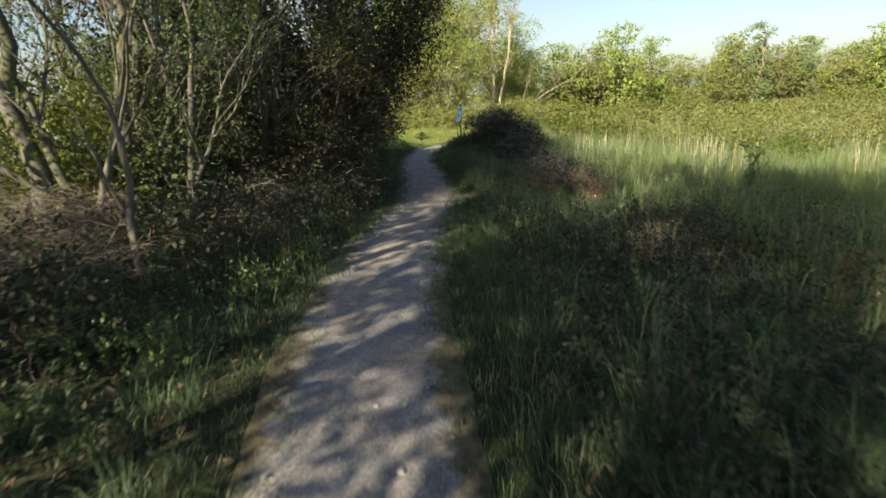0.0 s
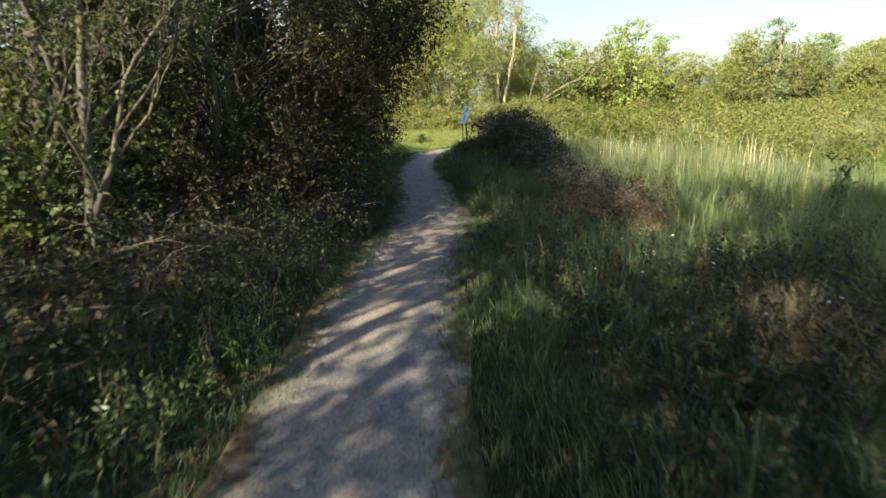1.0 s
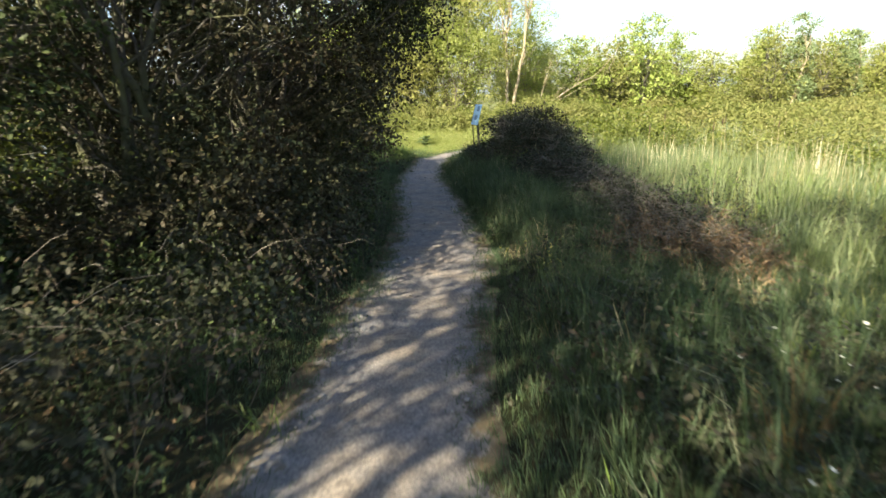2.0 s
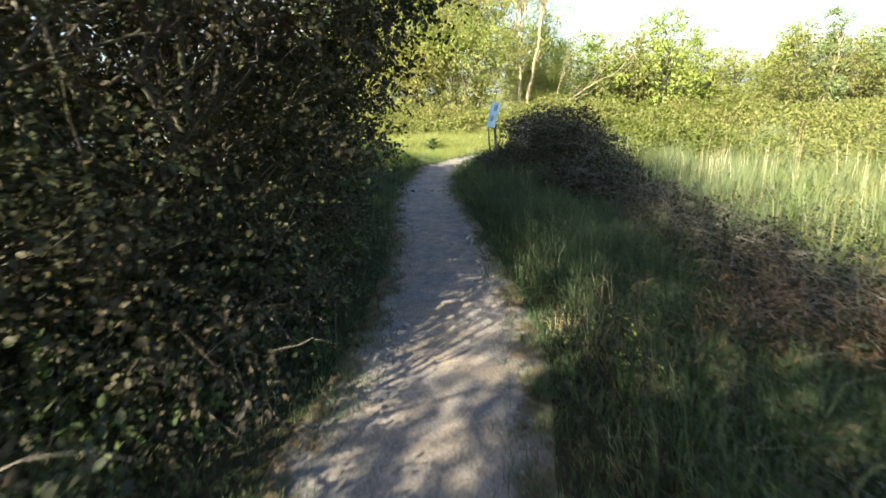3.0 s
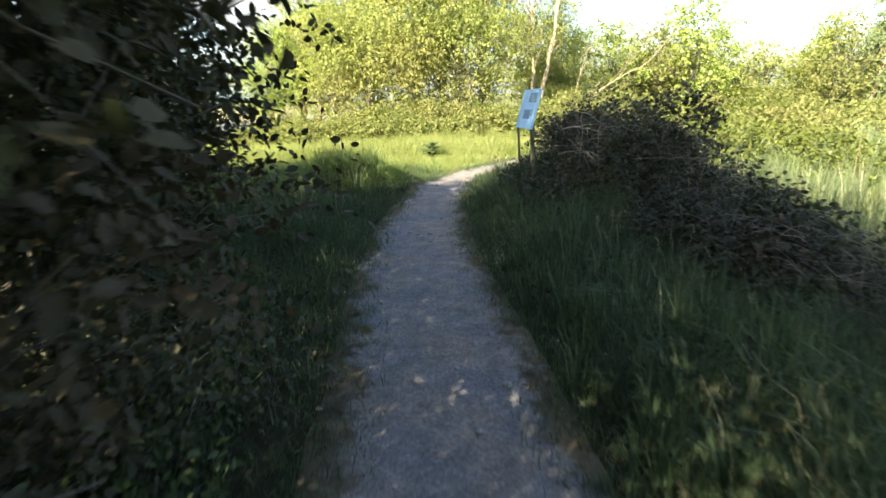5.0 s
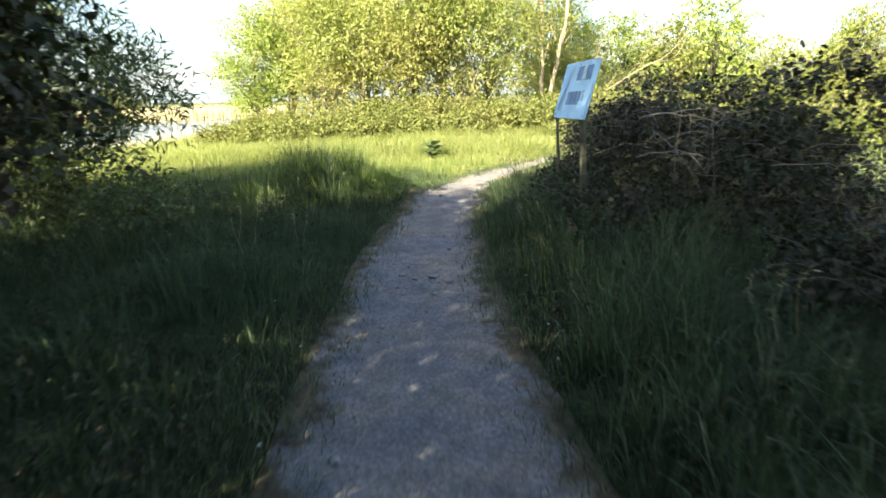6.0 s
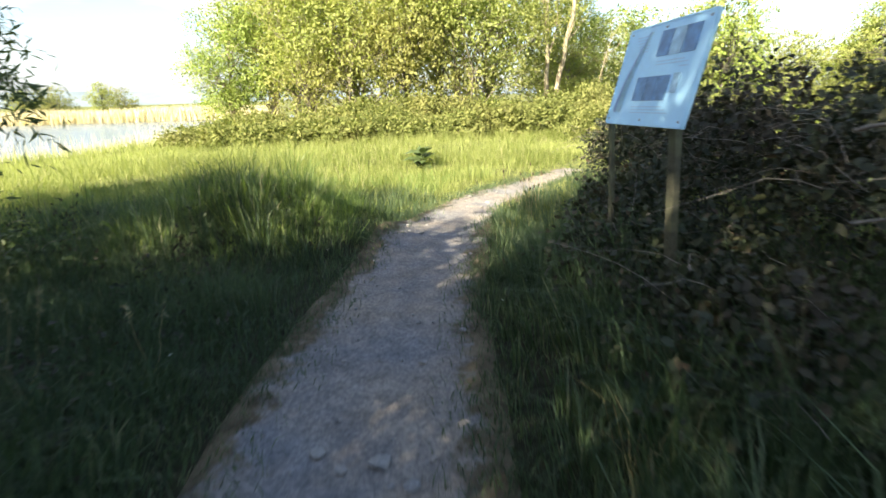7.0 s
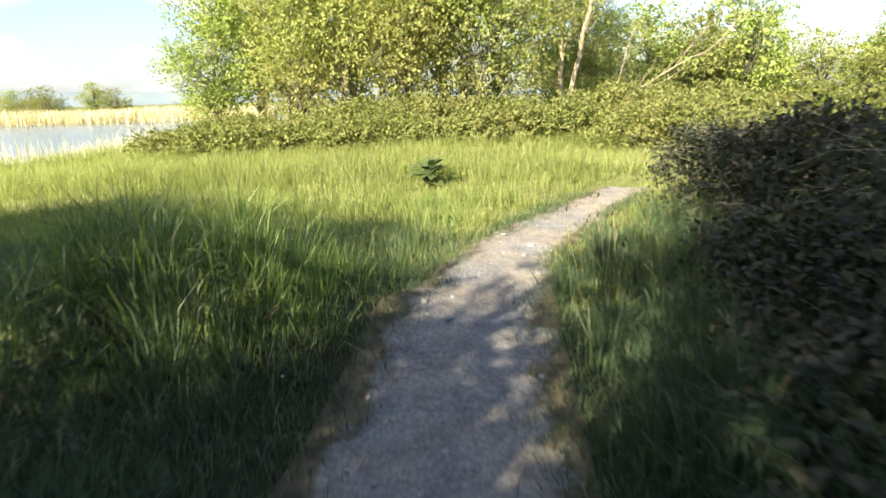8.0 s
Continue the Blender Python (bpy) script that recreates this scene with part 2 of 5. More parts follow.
TABLE = np.random.RandomState(7).rand(128, 128)


def field(x, y, size, seed=0):
    """Soft uneven values, 0 to 1, with swells about size metres wide."""
    x, y = np.asarray(x, float) / size + 17.3 * seed, np.asarray(y, float) / size + 9.1 * seed
    i, j = np.floor(x).astype(int), np.floor(y).astype(int)
    u, v = x - i, y - j
    u, v = u * u * (3 - 2 * u), v * v * (3 - 2 * v)
    g = lambda a, b: TABLE[a % 128, b % 128]
    return (g(i, j) * (1 - u) + g(i + 1, j) * u) * (1 - v) + (g(i, j + 1) * (1 - u) + g(i + 1, j + 1) * u) * v


def thing(name, at, label, category, group="", kind=""):
    ob = new(name)
    ob.empty_display_size = 0.1
    ob.matrix_world = Matrix.Translation(at)
    return tagged(ob, label, category, group, kind)


def part_of(parent, name, data, label="", kind=""):
    ob = new(name, data)
    ob.parent = parent
    return tagged(ob, label, kind=kind)


def part(name, bm, mat, parent, label=""):
    me = bpy.data.meshes.new(name)
    bm.to_mesh(me)
    bm.free()
    me.materials.append(mat)
    return part_of(parent, name, me, label)


def add_box(bm, x0, y0, z0, x1, y1, z1, bevel=0.0):
    made = bmesh.ops.create_cube(bm, size=1.0)["verts"]
    for v in made:
        v.co = Vector(((x0 + x1) / 2 + v.co.x * (x1 - x0), (y0 + y1) / 2 + v.co.y * (y1 - y0), (z0 + z1) / 2 + v.co.z * (z1 - z0)))
    if bevel:
        edges = list({e for v in made for e in v.link_edges})
        bmesh.ops.bevel(bm, geom=edges, offset=bevel, segments=2, affect="EDGES", profile=0.7)


# ---- the lie of the land ----
PATH_Y = [-8, 0, 2, 3.4, 7, 9.3, 10.8, 12.8, 15, 17.2, 18.9, 20, 21, 22.2, 23.6, 25.5, 28]
PATH_X = [-0.2, -0.3, -0.36, -0.5, -0.43, -0.15, -0.12, -0.2, -0.43, -0.36, -0.15, 0.2, 0.76, 1.6, 2.6, 4.0, 6.0]
PATH_W = [0.4, 0.4, 0.42, 0.46, 0.47, 0.49, 0.47, 0.44, 0.42, 0.37, 0.34, 0.31, 0.3, 0.27, 0.2, 0.1, 0.04]
FINE = np.linspace(-8, 28, 361)
KERNEL = np.hanning(15) / np.hanning(15).sum()
ease = lambda values: np.convolve(np.pad(np.interp(FINE, PATH_Y, values), 7, mode="edge"), KERNEL, mode="valid")
FINE_X, FINE_W = ease(PATH_X), ease(PATH_W)
path_x = lambda y: np.interp(y, FINE, FINE_X)
path_w = lambda y: np.interp(y, FINE, FINE_W)
WATER_Z = -0.9


def lake(x, y):
    """1 out on the lake, 0 on land."""
    edge = -13.5 + 2.0 * (field(y, y * 0, 6, 3) - 0.5) + 3.0 * smooth(y, 44, 60) - 9.0 * (1 - smooth(y, 22, 36))
    far = 72 + 10 * (field(x, x * 0, 18, 4) - 0.5)
    return smooth(edge - x, -1.5, 3.0) * smooth(y, 14, 26) * (1 - smooth(y, far - 4, far))


def land(x, y):
    x, y = np.asarray(x, float), np.asarray(y, float)
    z = np.interp(y, [-30, -4, 0, 4, 10, 15, 18, 24, 32, 60], [0.1, 0.0, 0.0, -0.06, -0.34, -0.29, -0.28, -0.32, -0.3, -0.4])
    d = x - path_x(y)
    near = np.exp(-((x / 40) ** 2 + ((y - 12) / 45) ** 2))
    z = z - 0.1 * smooth(d, 0.7, 3.0) - 0.2 * smooth(d, 3.5, 9.0)
    z = z + 0.4 * smooth(-d, 0.9, 3.0) * (1 - smooth(y, 8, 14)) + 0.3 * np.exp(-(((x + 1.5) / 0.9) ** 2 + ((y - 18.75) / 0.6) ** 2))
    z = z + 0.18 * (field(x, y, 2.3, 1) - 0.5) * smooth(np.abs(d), 0.6, 2.0) * near + 0.05 * (field(x, y, 0.6, 2) - 0.5) * smooth(np.abs(d), 0.4, 1.0) * near
    z = z - 0.03 * np.exp(-(d / np.maximum(path_w(y), 0.2)) ** 4) * (y < 27)
    z = z - 0.5 * smooth(-x, 5.0, 12.0) * smooth(y, 17, 25)
    return z - 0.8 * lake(x, y)


def steps(near, fine, far, growth=1.22):
    right, s, at = [], fine, near[1]
    while at < far:
        s *= growth
        at += s
        right.append(at)
    left, s, at = [], fine, near[0]
    while at > -far:
        s *= growth
        at -= s
        left.append(at)
    return np.array(left[::-1] + list(np.arange(near[0], near[1] + fine / 2, fine)) + right)


gx, gy = np.meshgrid(steps((-8, 8), 0.16, 2600), steps((-3, 27), 0.2, 2600), indexing="ij")
nx, ny = gx.shape
ii, jj = np.meshgrid(np.arange(nx - 1), np.arange(ny - 1), indexing="ij")
q = (ii * ny + jj).ravel()
grid_tris = np.concatenate([np.stack([q, q + ny, q + ny + 1], 1), np.stack([q, q + ny + 1, q + 1], 1)])
ground = new("ground", mesh_of("ground", np.stack([gx, gy, land(gx, gy)], -1).reshape(-1, 3), grid_tris, SOIL, smooth=True))
sward = ground.data.attributes.new("sward", "FLOAT", "POINT")
sward.data.foreach_set("value", np.clip(np.maximum(smooth(gy, 18.2, 19.8), smooth(gx, 2.6, 3.6) * smooth(gy, 2.0, 6.0)) * (0.6 + 0.6 * field(gx, gy, 1.1, 95)), 0, 1).ravel().astype(np.float32))
tagged(ground, "dark soil and thatch under rough grass along the footpath", "ground", kind="structure")

# water, with small ripples
m, nt, bsdf, _ = material("lake_water")
n = noise_tex(nt, 1.6, 3.0)
bump(nt, n.outputs["Fac"], bsdf, 0.25, 0.04)
bsdf.inputs["Base Color"].default_value = (0.09, 0.12, 0.14, 1)
bsdf.inputs["Roughness"].default_value = 0.2
bm = bmesh.new()
bm.faces.new([bm.verts.new(v) for v in ((-260, 12, WATER_Z), (-9, 12, WATER_Z), (-9, 86, WATER_Z), (-260, 86, WATER_Z))])
me = bpy.data.meshes.new("water")
bm.to_mesh(me)
bm.free()
me.materials.append(m)
tagged(new("water", me), "pale rippled lake water behind the grass bank", "water", kind="structure")

# ---- the footpath: packed grey gravel with ragged edges ----
m, nt, bsdf, _ = material("packed_gravel")
n1, n2, n3 = noise_tex(nt, 55.0, 6.0, 0.7), noise_tex(nt, 2.2, 4.0), noise_tex(nt, 9.0, 5.0)
c1 = ramp(nt, n1.outputs["Fac"], [(0.28, (0.12, 0.119, 0.12)), (0.5, (0.245, 0.239, 0.238)), (0.74, (0.43, 0.408, 0.382))])
c2 = ramp(nt, n2.outputs["Fac"], [(0.35, (0.82, 0.84, 0.88)), (0.66, (1.18, 1.04, 0.87))])
c3 = ramp(nt, n3.outputs["Fac"], [(0.3, (0.7, 0.7, 0.71)), (0.7, (1.18, 1.17, 1.15))])
grey = mixed(nt, 1.0, mixed(nt, 1.0, c1.outputs["Color"], c2.outputs["Color"], "MULTIPLY"), c3.outputs["Color"], "MULTIPLY")
# towards the ragged margin the gravel thins out into trodden earth and thatch
rim_at = nt.nodes.new("ShaderNodeAttribute")
rim_at.attribute_name = "margin"
n4 = noise_tex(nt, 7.0, 6.0, 0.7)
add = nt.nodes.new("ShaderNodeMath")
add.operation = "ADD"
nt.links.new(rim_at.outputs["Fac"], add.inputs[0])
nt.links.new(n4.outputs["Fac"], add.inputs[1])
f4 = ramp(nt, add.outputs["Value"], [(0.58, (0, 0, 0)), (0.8, (1, 1, 1))])
f4.color_ramp.elements[0].position, f4.color_ramp.elements[1].position = 0.87, 0.98
half = nt.nodes.new("ShaderNodeMath")
half.operation = "MULTIPLY"
half.inputs[1].default_value = 0.75
nt.links.new(add.outputs["Value"], half.inputs[0])
nt.links.new(half.outputs["Value"], f4.inputs["Fac"])
earth = ramp(nt, n3.outputs["Fac"], [(0.3, (0.05, 0.041, 0.025)), (0.7, (0.22, 0.172, 0.108))])
nt.links.new(mixed(nt, f4.outputs["Color"], grey, earth.outputs["Color"]), bsdf.inputs["Base Color"])
bsdf.inputs["Roughness"].default_value, bsdf.inputs["Specular IOR Level"].default_value = 0.95, 0.15
bump(nt, n1.outputs["Fac"], bsdf, 0.8, 0.012)
GRAVEL = m
py = np.arange(-8, 23.0, 0.06)
across = np.linspace(-1, 1, 23)
edge_l = path_w(py) * (1.36 + 0.2 * (field(py, py * 0, 1.1, 11) - 0.5)) + 0.04
edge_r = path_w(py) * (1.3 + 0.2 * (field(py, py * 0, 1.1, 13) - 0.5)) + 0.02
px = path_x(py)[:, None] + np.where(across[None] < 0, across[None] * edge_l[:, None], across[None] * edge_r[:, None])
pyy = np.repeat(py[:, None], 23, 1)
pz = land(px, pyy) + 0.004 + 0.03 * (1 - np.abs(across[None]) ** 3) + 0.012 * (field(px, pyy, 0.16, 15) - 0.5) + 0.02 * (field(px, pyy, 0.5, 16) - 0.5)
pz = pz - 0.025 * (np.abs(across[None]) > 0.99)
ii, jj = np.meshgrid(np.arange(len(py) - 1), np.arange(22), indexing="ij")
q = (ii * 23 + jj).ravel()
path_tris = np.concatenate([np.stack([q, q + 1, q + 24], 1), np.stack([q, q + 24, q + 23], 1)])
path = tagged(new("path", mesh_of("path", np.stack([px, pyy, pz], -1).reshape(-1, 3), path_tris, GRAVEL, smooth=True)), "trodden grey gravel footpath winding between grass verges", "path", kind="structure")
margin = path.data.attributes.new("margin", "FLOAT", "POINT")
margin.data.foreach_set("value", (np.abs(across)[None] * (1 + 0.34 * (field(pyy, np.sign(across)[None] * 50.0 + pyy * 0, 0.42, 17) - 0.5) + 0.2 * (field(px, pyy, 0.12, 18) - 0.5))).ravel().astype(np.float32))
path_z = lambda x, y: land(x, y) + 0.03


# ---- woody plants ----
def wood(rng, base, height, limbs, trunk_r, wobble=0.03, sides=7, twig_n=6, lean=(0, 0), stems=1, fork=0.35):
    """A tapered trunk, a limb to every lobe of the crown, twigs in each lobe."""
    made = []
    for s in range(stems):
        out = []
        a = rng.uniform(0, 6.28)
        spread = 0.0 if stems == 1 else 0.16 * height
        foot = np.asarray(base) + np.array([math.cos(a), math.sin(a), 0]) * (trunk_r * 1.5 if stems > 1 else 0)
        top = np.asarray(base) + np.array([lean[0] + math.cos(a) * spread, lean[1] + math.sin(a) * spread, height * rng.uniform(0.8, 0.95)])
        line = bowed(rng, foot - np.array([0, 0, 0.15]), top, wobble, 9)
        k = np.linspace(0, 1, 9)
        r = trunk_r * (1 - 0.86 * k) * (1 + 0.5 * np.exp(-k * 12))
        out.append(tube(line, r, sides))
        for c, rad in limbs[s::stems]:
            c = np.asarray(c)
            at = np.clip((c[2] - base[2] - rad * 1.2) / height, 0.12, 0.85) * rng.uniform(0.7, 1.0)
            i = at * 8
            lo = int(i)
            start = line[lo] + (line[lo + 1] - line[lo]) * (i - lo)
            r0 = trunk_r * (1 - 0.86 * at) * rng.uniform(0.4, 0.62)
            limb = bowed(rng, start, c, 0.05, 7, lift=rad * 0.15)
            out.append(tube(limb, np.linspace(r0, r0 * 0.25, 7), 4))
            for _ in range(twig_n):
                tip = c + rand_dirs(rng, 1)[0] * rad * rng.uniform(0.7, 1.15)
                b = limb[rng.integers(3, 7)]
                out.append(tube(bowed(rng, b, tip, 0.06, 4), np.linspace(r0 * 0.28, r0 * 0.06 + 0.002, 4), 3))
        made.append(joined(out))
    return made


def lobe_leaves(rng, lobes, n_sprig, per, sprig, length, width, shape, squash=0.85, inner=0.45, droop=0.25):
    rad = np.array([r for _, r in lobes])
    cen = np.array([c for c, _ in lobes], float)
    pick = rng.choice(len(lobes), n_sprig, p=rad ** 2 / (rad ** 2).sum())
    way = rand_dirs(rng, n_sprig)
    way[:, 2] = np.where(way[:, 2] < -0.4, -way[:, 2], way[:, 2])
    # clumps and gaps over every lobe
    lump = 0.75 + 0.5 * field(way[:, 0] * 3 + pick, way[:, 1] * 3 + way[:, 2] * 2, 0.8, 21)
    r = rad[pick] * (inner + (1 - inner) * rng.uniform(0, 1, n_sprig) ** 0.6) * lump
    p = cen[pick] + way * r[:, None] * np.array([1, 1, squash])
    return sprigs(rng, p, unit(way + rand_dirs(rng, n_sprig) * 0.6), per, sprig * rng.uniform(0.6, 1.4, n_sprig), length, width, shape, droop, way)


def crown_lobes(rng, n, centre, size, r0, r1, floor=None):
    """Lobes spread through an ellipsoid, more of them near its outside."""
    out = []
    for _ in range(n):
        w = rand_dirs(rng, 1)[0] * rng.uniform(0.35, 1.0) ** 0.5
        c = np.asarray(centre) + w * np.asarray(size)
        if floor is not None:
            c[2] = max(c[2], floor)
        out.append((c, rng.uniform(r0, r1)))
    return out


def woody(name, at, label, category, group, lobes, height, trunk_r, bark, leaf, n_sprig, per, sprig, length, width, shape=DIAMOND, seed=1, stems=1, twig_n=5, lean=(0, 0), wobble=0.03, inner=0.45, droop=0.25, squash=0.85):
    """A tree or bush: trunk and crown under one thing. Lobes are given from its base."""
    rng = np.random.default_rng(seed)
    ob = thing(name, at, label, category, group)
    for v, t in wood(rng, (0, 0, 0), height, lobes, trunk_r, wobble, 6, twig_n, lean, stems):
        part_of(ob, "trunk" if stems == 1 else "stem", mesh_of("trunk", v, t, bark, smooth=True))
    v, t = lobe_leaves(rng, lobes, n_sprig, per, sprig, length, width, shape, squash, inner, droop)
    part_of(ob, "crown" if category == "tree" else "foliage", mesh_of("crown", v, t, leaf), kind="stuff")
    return ob


def branching(rng, start, way, length, r, depth, out, tips, spread=0.55, split=(2, 4), up=0.15):
    """A forking limb, for the trees whose boughs show bare."""
    k = 6
    pts = [np.asarray(start, float)]
    d = unit(np.asarray(way, float))
    for _ in range(k - 1):
        d = unit(d + rng.normal(size=3) * 0.13 + np.array([0, 0, up * 0.25]))
        pts.append(pts[-1] + d * length / (k - 1))
    radii = np.linspace(r, r * 0.58, k)
    out.append(tube(pts, radii, 7 if depth > 2 else 4 if depth > 0 else 3))
    if depth == 0:
        tips.append((pts[-1], d))
        tips.append((pts[3], d))
        return
    for c in range(rng.integers(*split) + 1):
        i = k - 1 if c == 0 else rng.integers(2, k)
        nd = unit(d + rand_dirs(rng, 1)[0] * spread * (0.5 if c == 0 else 1.2) + np.array([0, 0, up]))
        branching(rng, pts[i], nd, length * rng.uniform(0.55, 0.85), radii[i] * (0.85 if c == 0 else rng.uniform(0.4, 0.65)), depth - 1, out, tips, spread, split, up)


def bare_tree(at, label, seed, stems, leaf, n_per, bark=BARK, group="waterside trees", length=0.045, width=0.022, depth=4):
    """stems: rows of (way, length, radius)."""
    rng = np.random.default_rng(seed)
    ob = thing("tree", at, label, "tree", group)
    out, tips = [], []
    for way, l, r in stems:
        branching(rng, (rng.uniform(-0.08, 0.08), rng.uniform(-0.08, 0.08), -0.15), way, l, r, depth, out, tips)
    v, t = joined(out)
    part_of(ob, "trunk", mesh_of("trunk", v, t, bark, smooth=True))
    p, d = np.array([a for a, _ in tips]), np.array([b for _, b in tips])
    keep = rng.random(len(p)) < 0.8
    v, t = sprigs(rng, p[keep], d[keep], n_per, 0.22, length, width, DIAMOND)
    part_of(ob, "crown", mesh_of("crown", v, t, leaf), kind="stuff")
    return ob


gz = lambda x, y: float(land(x, y))

# the dark sallow hedge that overhangs the path
hedge = (
    # x, y, z of a lobe over the ground, radius
    # the last bush stands out of view, added for its shade on the clearing
    (-3.6, 7.1, 0, 5), (-2.5, 8.9, 0, 5), (-2.2, 10.1, 0, 5), (-2.3, 11.6, 0, 5), (-3.0, 13.1, 0, 5), (-4.7, 13.5, 0, 5), (-6.2, 12.9, 0, 5), (-3.4, 14.4, 0, 5),
)
rng = np.random.default_rng(31)
for k, (hx, hy, _, hh) in enumerate(hedge):
    lobes = []
    for _ in range(46 if k != 3 else 58):
        z = rng.uniform(0.25, (2.2, 4.9, 5.2, 5.6, 4.9, 3.1, 2.9, 2.6)[k])
        reach = np.interp(z, [0, 0.8, 1.5, 2.2, 2.8, 3.8, 5.2], [1.0, 1.15, 1.5, 1.95, 2.3, 2.5, 1.7])
        if k == 0:
            reach *= 0.8
        if k == 1:
            reach *= 0.9
        if k >= 4:
            reach = 1.3 if k < 7 else 1.1
            z = max(z, 1.1) if k == 7 else z
        r = rng.uniform(0.38, 0.62)
        x = rng.uniform(-1.4, reach - r + 0.25) if rng.random() < 0.45 else reach - r + rng.uniform(0.1, 0.3)
        lobes.append((np.array([x, rng.uniform(-0.9, 0.9), z]), r))
    if k == 4:
        lobes += [(np.array(c), 0.55) for c in ((1.0, -0.5, 4.2), (0.6, -0.9, 4.5), (1.2, -0.1, 3.7), (1.3, -0.8, 4.0), (1.0, -1.1, 3.7), (0.9, -1.4, 3.9), (1.2, -1.5, 4.3), (0.6, -1.6, 4.5), (0.5, -1.2, 4.1))]
    if k == 3:
        lobes += [(np.array([rng.uniform(0.9, 1.45) + 0.12 * (z - 1.2), rng.uniform(-0.8, 0.6), z]), rng.uniform(0.32, 0.46)) for z in np.linspace(1.0, 2.9, 20)]
    # the first bush gets the lighter willow leaf in place of sunlit foliage
    woody("sallow_bush", (hx, hy, gz(hx, hy)), "tall dense sallow bush overhanging the path, brown-green leaf tone set for deep shade", "bush", "hedge of sallows", lobes,
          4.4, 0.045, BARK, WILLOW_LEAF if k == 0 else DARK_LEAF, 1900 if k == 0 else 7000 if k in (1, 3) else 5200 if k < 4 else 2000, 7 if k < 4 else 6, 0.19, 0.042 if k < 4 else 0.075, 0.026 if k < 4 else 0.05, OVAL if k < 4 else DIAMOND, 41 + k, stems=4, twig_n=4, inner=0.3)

# taller back-row trees, and unseen ones near the start added to cast shade
for k, (tx, ty, hh) in enumerate([(-4.0, 8.4, 7.4), (-4.2, 10.8, 5.6), (-4.6, 12.6, 4.1), (-6.4, 10.8, 5.0), (-7.0, 13.2, 3.0), (-7.4, 15.6, 3.2), (-7.6, 6.0, 3.6), (-3.0, 0.0, 7.0), (-2.3, -2.6, 7.4), (-0.7, -5.6, 7.8), (-3.9, -4.2, 8.6), (-5.7, -1.4, 8.0), (-5.4, -6.4, 9.0)]):
    rng = np.random.default_rng(60 + k)
    lobes = crown_lobes(rng, 24 if ty > 5 else 15, (0, 0, hh * 0.62), (1.8, 1.8, hh * 0.34), 0.45, 0.85 if ty > 5 else 0.75)
    woody("tree", (tx, ty, gz(tx, ty)), "slim tree with a loose dark crown, placed for its shade", "tree", "waterside trees", lobes, hh, 0.09, BARK, DARK_LEAF,
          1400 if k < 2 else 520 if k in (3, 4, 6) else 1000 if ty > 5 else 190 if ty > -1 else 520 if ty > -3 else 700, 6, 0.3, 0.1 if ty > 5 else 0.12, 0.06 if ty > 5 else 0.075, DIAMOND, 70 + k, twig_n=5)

# added high crowns out of view, shading the marsh and the clearing
for k, (tx, ty, hh, wide, deep, n) in enumerate([(-1.9, -3.6, 9.6, 2.0, 1.3, 480), (-3.0, -5.6, 7.0, 1.2, 0.9, 230), (-3.2, -2.8, 8.8, 1.9, 1.2, 800), (-2.6, -6.8, 11.4, 2.2, 1.5, 480), (-4.5, 0.2, 7.5, 1.3, 1.0, 150), (-4.9, -1.9, 6.5, 1.4, 1.3, 300), (-3.4, 11.4, 7.2, 1.3, 0.9, 800), (-3.65, 1.9, 5.0, 0.9, 0.6, 160), (-3.4, 6.9, 6.4, 0.9, 0.8, 420), (-4.6, 1.8, 7.2, 1.0, 0.8, 420), (-1.2, -1.6, 7.6, 1.6, 1.2, 600), (-8.9, 14.3, 5.4, 1.2, 0.35, 900), (0.6, -8.2, 9.0, 2.2, 3.0, 900), (-4.75, 0.6, 5.0, 0.7, 0.5, 240), (-5.8, 14.2, 4.6, 0.85, 0.3, 520), (-5.8, -7.2, 7.8, 0.9, 0.8, 190), (-4.05, 5.7, 6.0, 1.1, 0.75, 800)]):
    rng = np.random.default_rng(160 + k)
    lobes = crown_lobes(rng, 18 if wide > 1 else 8, (0, 0, hh - deep), (wide, wide, deep), 0.3 if ty > 5 else 0.5, 0.45 if ty > 5 else 0.8)
    woody("tree", (tx, ty, gz(tx, ty)), "added tall slim tree, leafy only at its top to cast shade", "tree", "waterside trees", lobes, hh, 0.1, BARK, DARK_LEAF, n, 6, 0.3, 0.11 if ty > 5 else 0.14, 0.07 if ty > 5 else 0.09, DIAMOND, 170 + k, twig_n=4)

# the bare-boughed sallows where the walk begins
bare_tree((-2.5, 4.3, gz(-2.5, 4.3)), "slender grey sallow, bare forked stem with few leaves", 5, [((0.02, 0.0, 1), 1.5, 0.04)], OPEN_LEAF, 5)
bare_tree((-3.5, 5.7, gz(-3.5, 5.7)), "grey sallow with several leaning bare stems", 8, [((-0.25, 0.1, 1), 1.7, 0.06), ((0.25, 0.1, 1), 1.6, 0.05), ((-0.6, -0.1, 0.8), 1.6, 0.045)], OPEN_LEAF, 5)
bare_tree((-3.0, 6.7, gz(-3.0, 6.7)), "grey sallow with two upright mossy stems", 11, [((0.1, 0.0, 1), 1.8, 0.06), ((0.3, -0.1, 0.9), 1.4, 0.04)], OPEN_LEAF, 5)
bare_tree((-4.8, 4.6, gz(-4.8, 4.6)), "leaning bare sallow at the edge of the thicket", 14, [((0.35, 0.1, 0.9), 1.7, 0.06), ((-0.3, 0.2, 1), 1.6, 0.05)], OPEN_LEAF, 5)
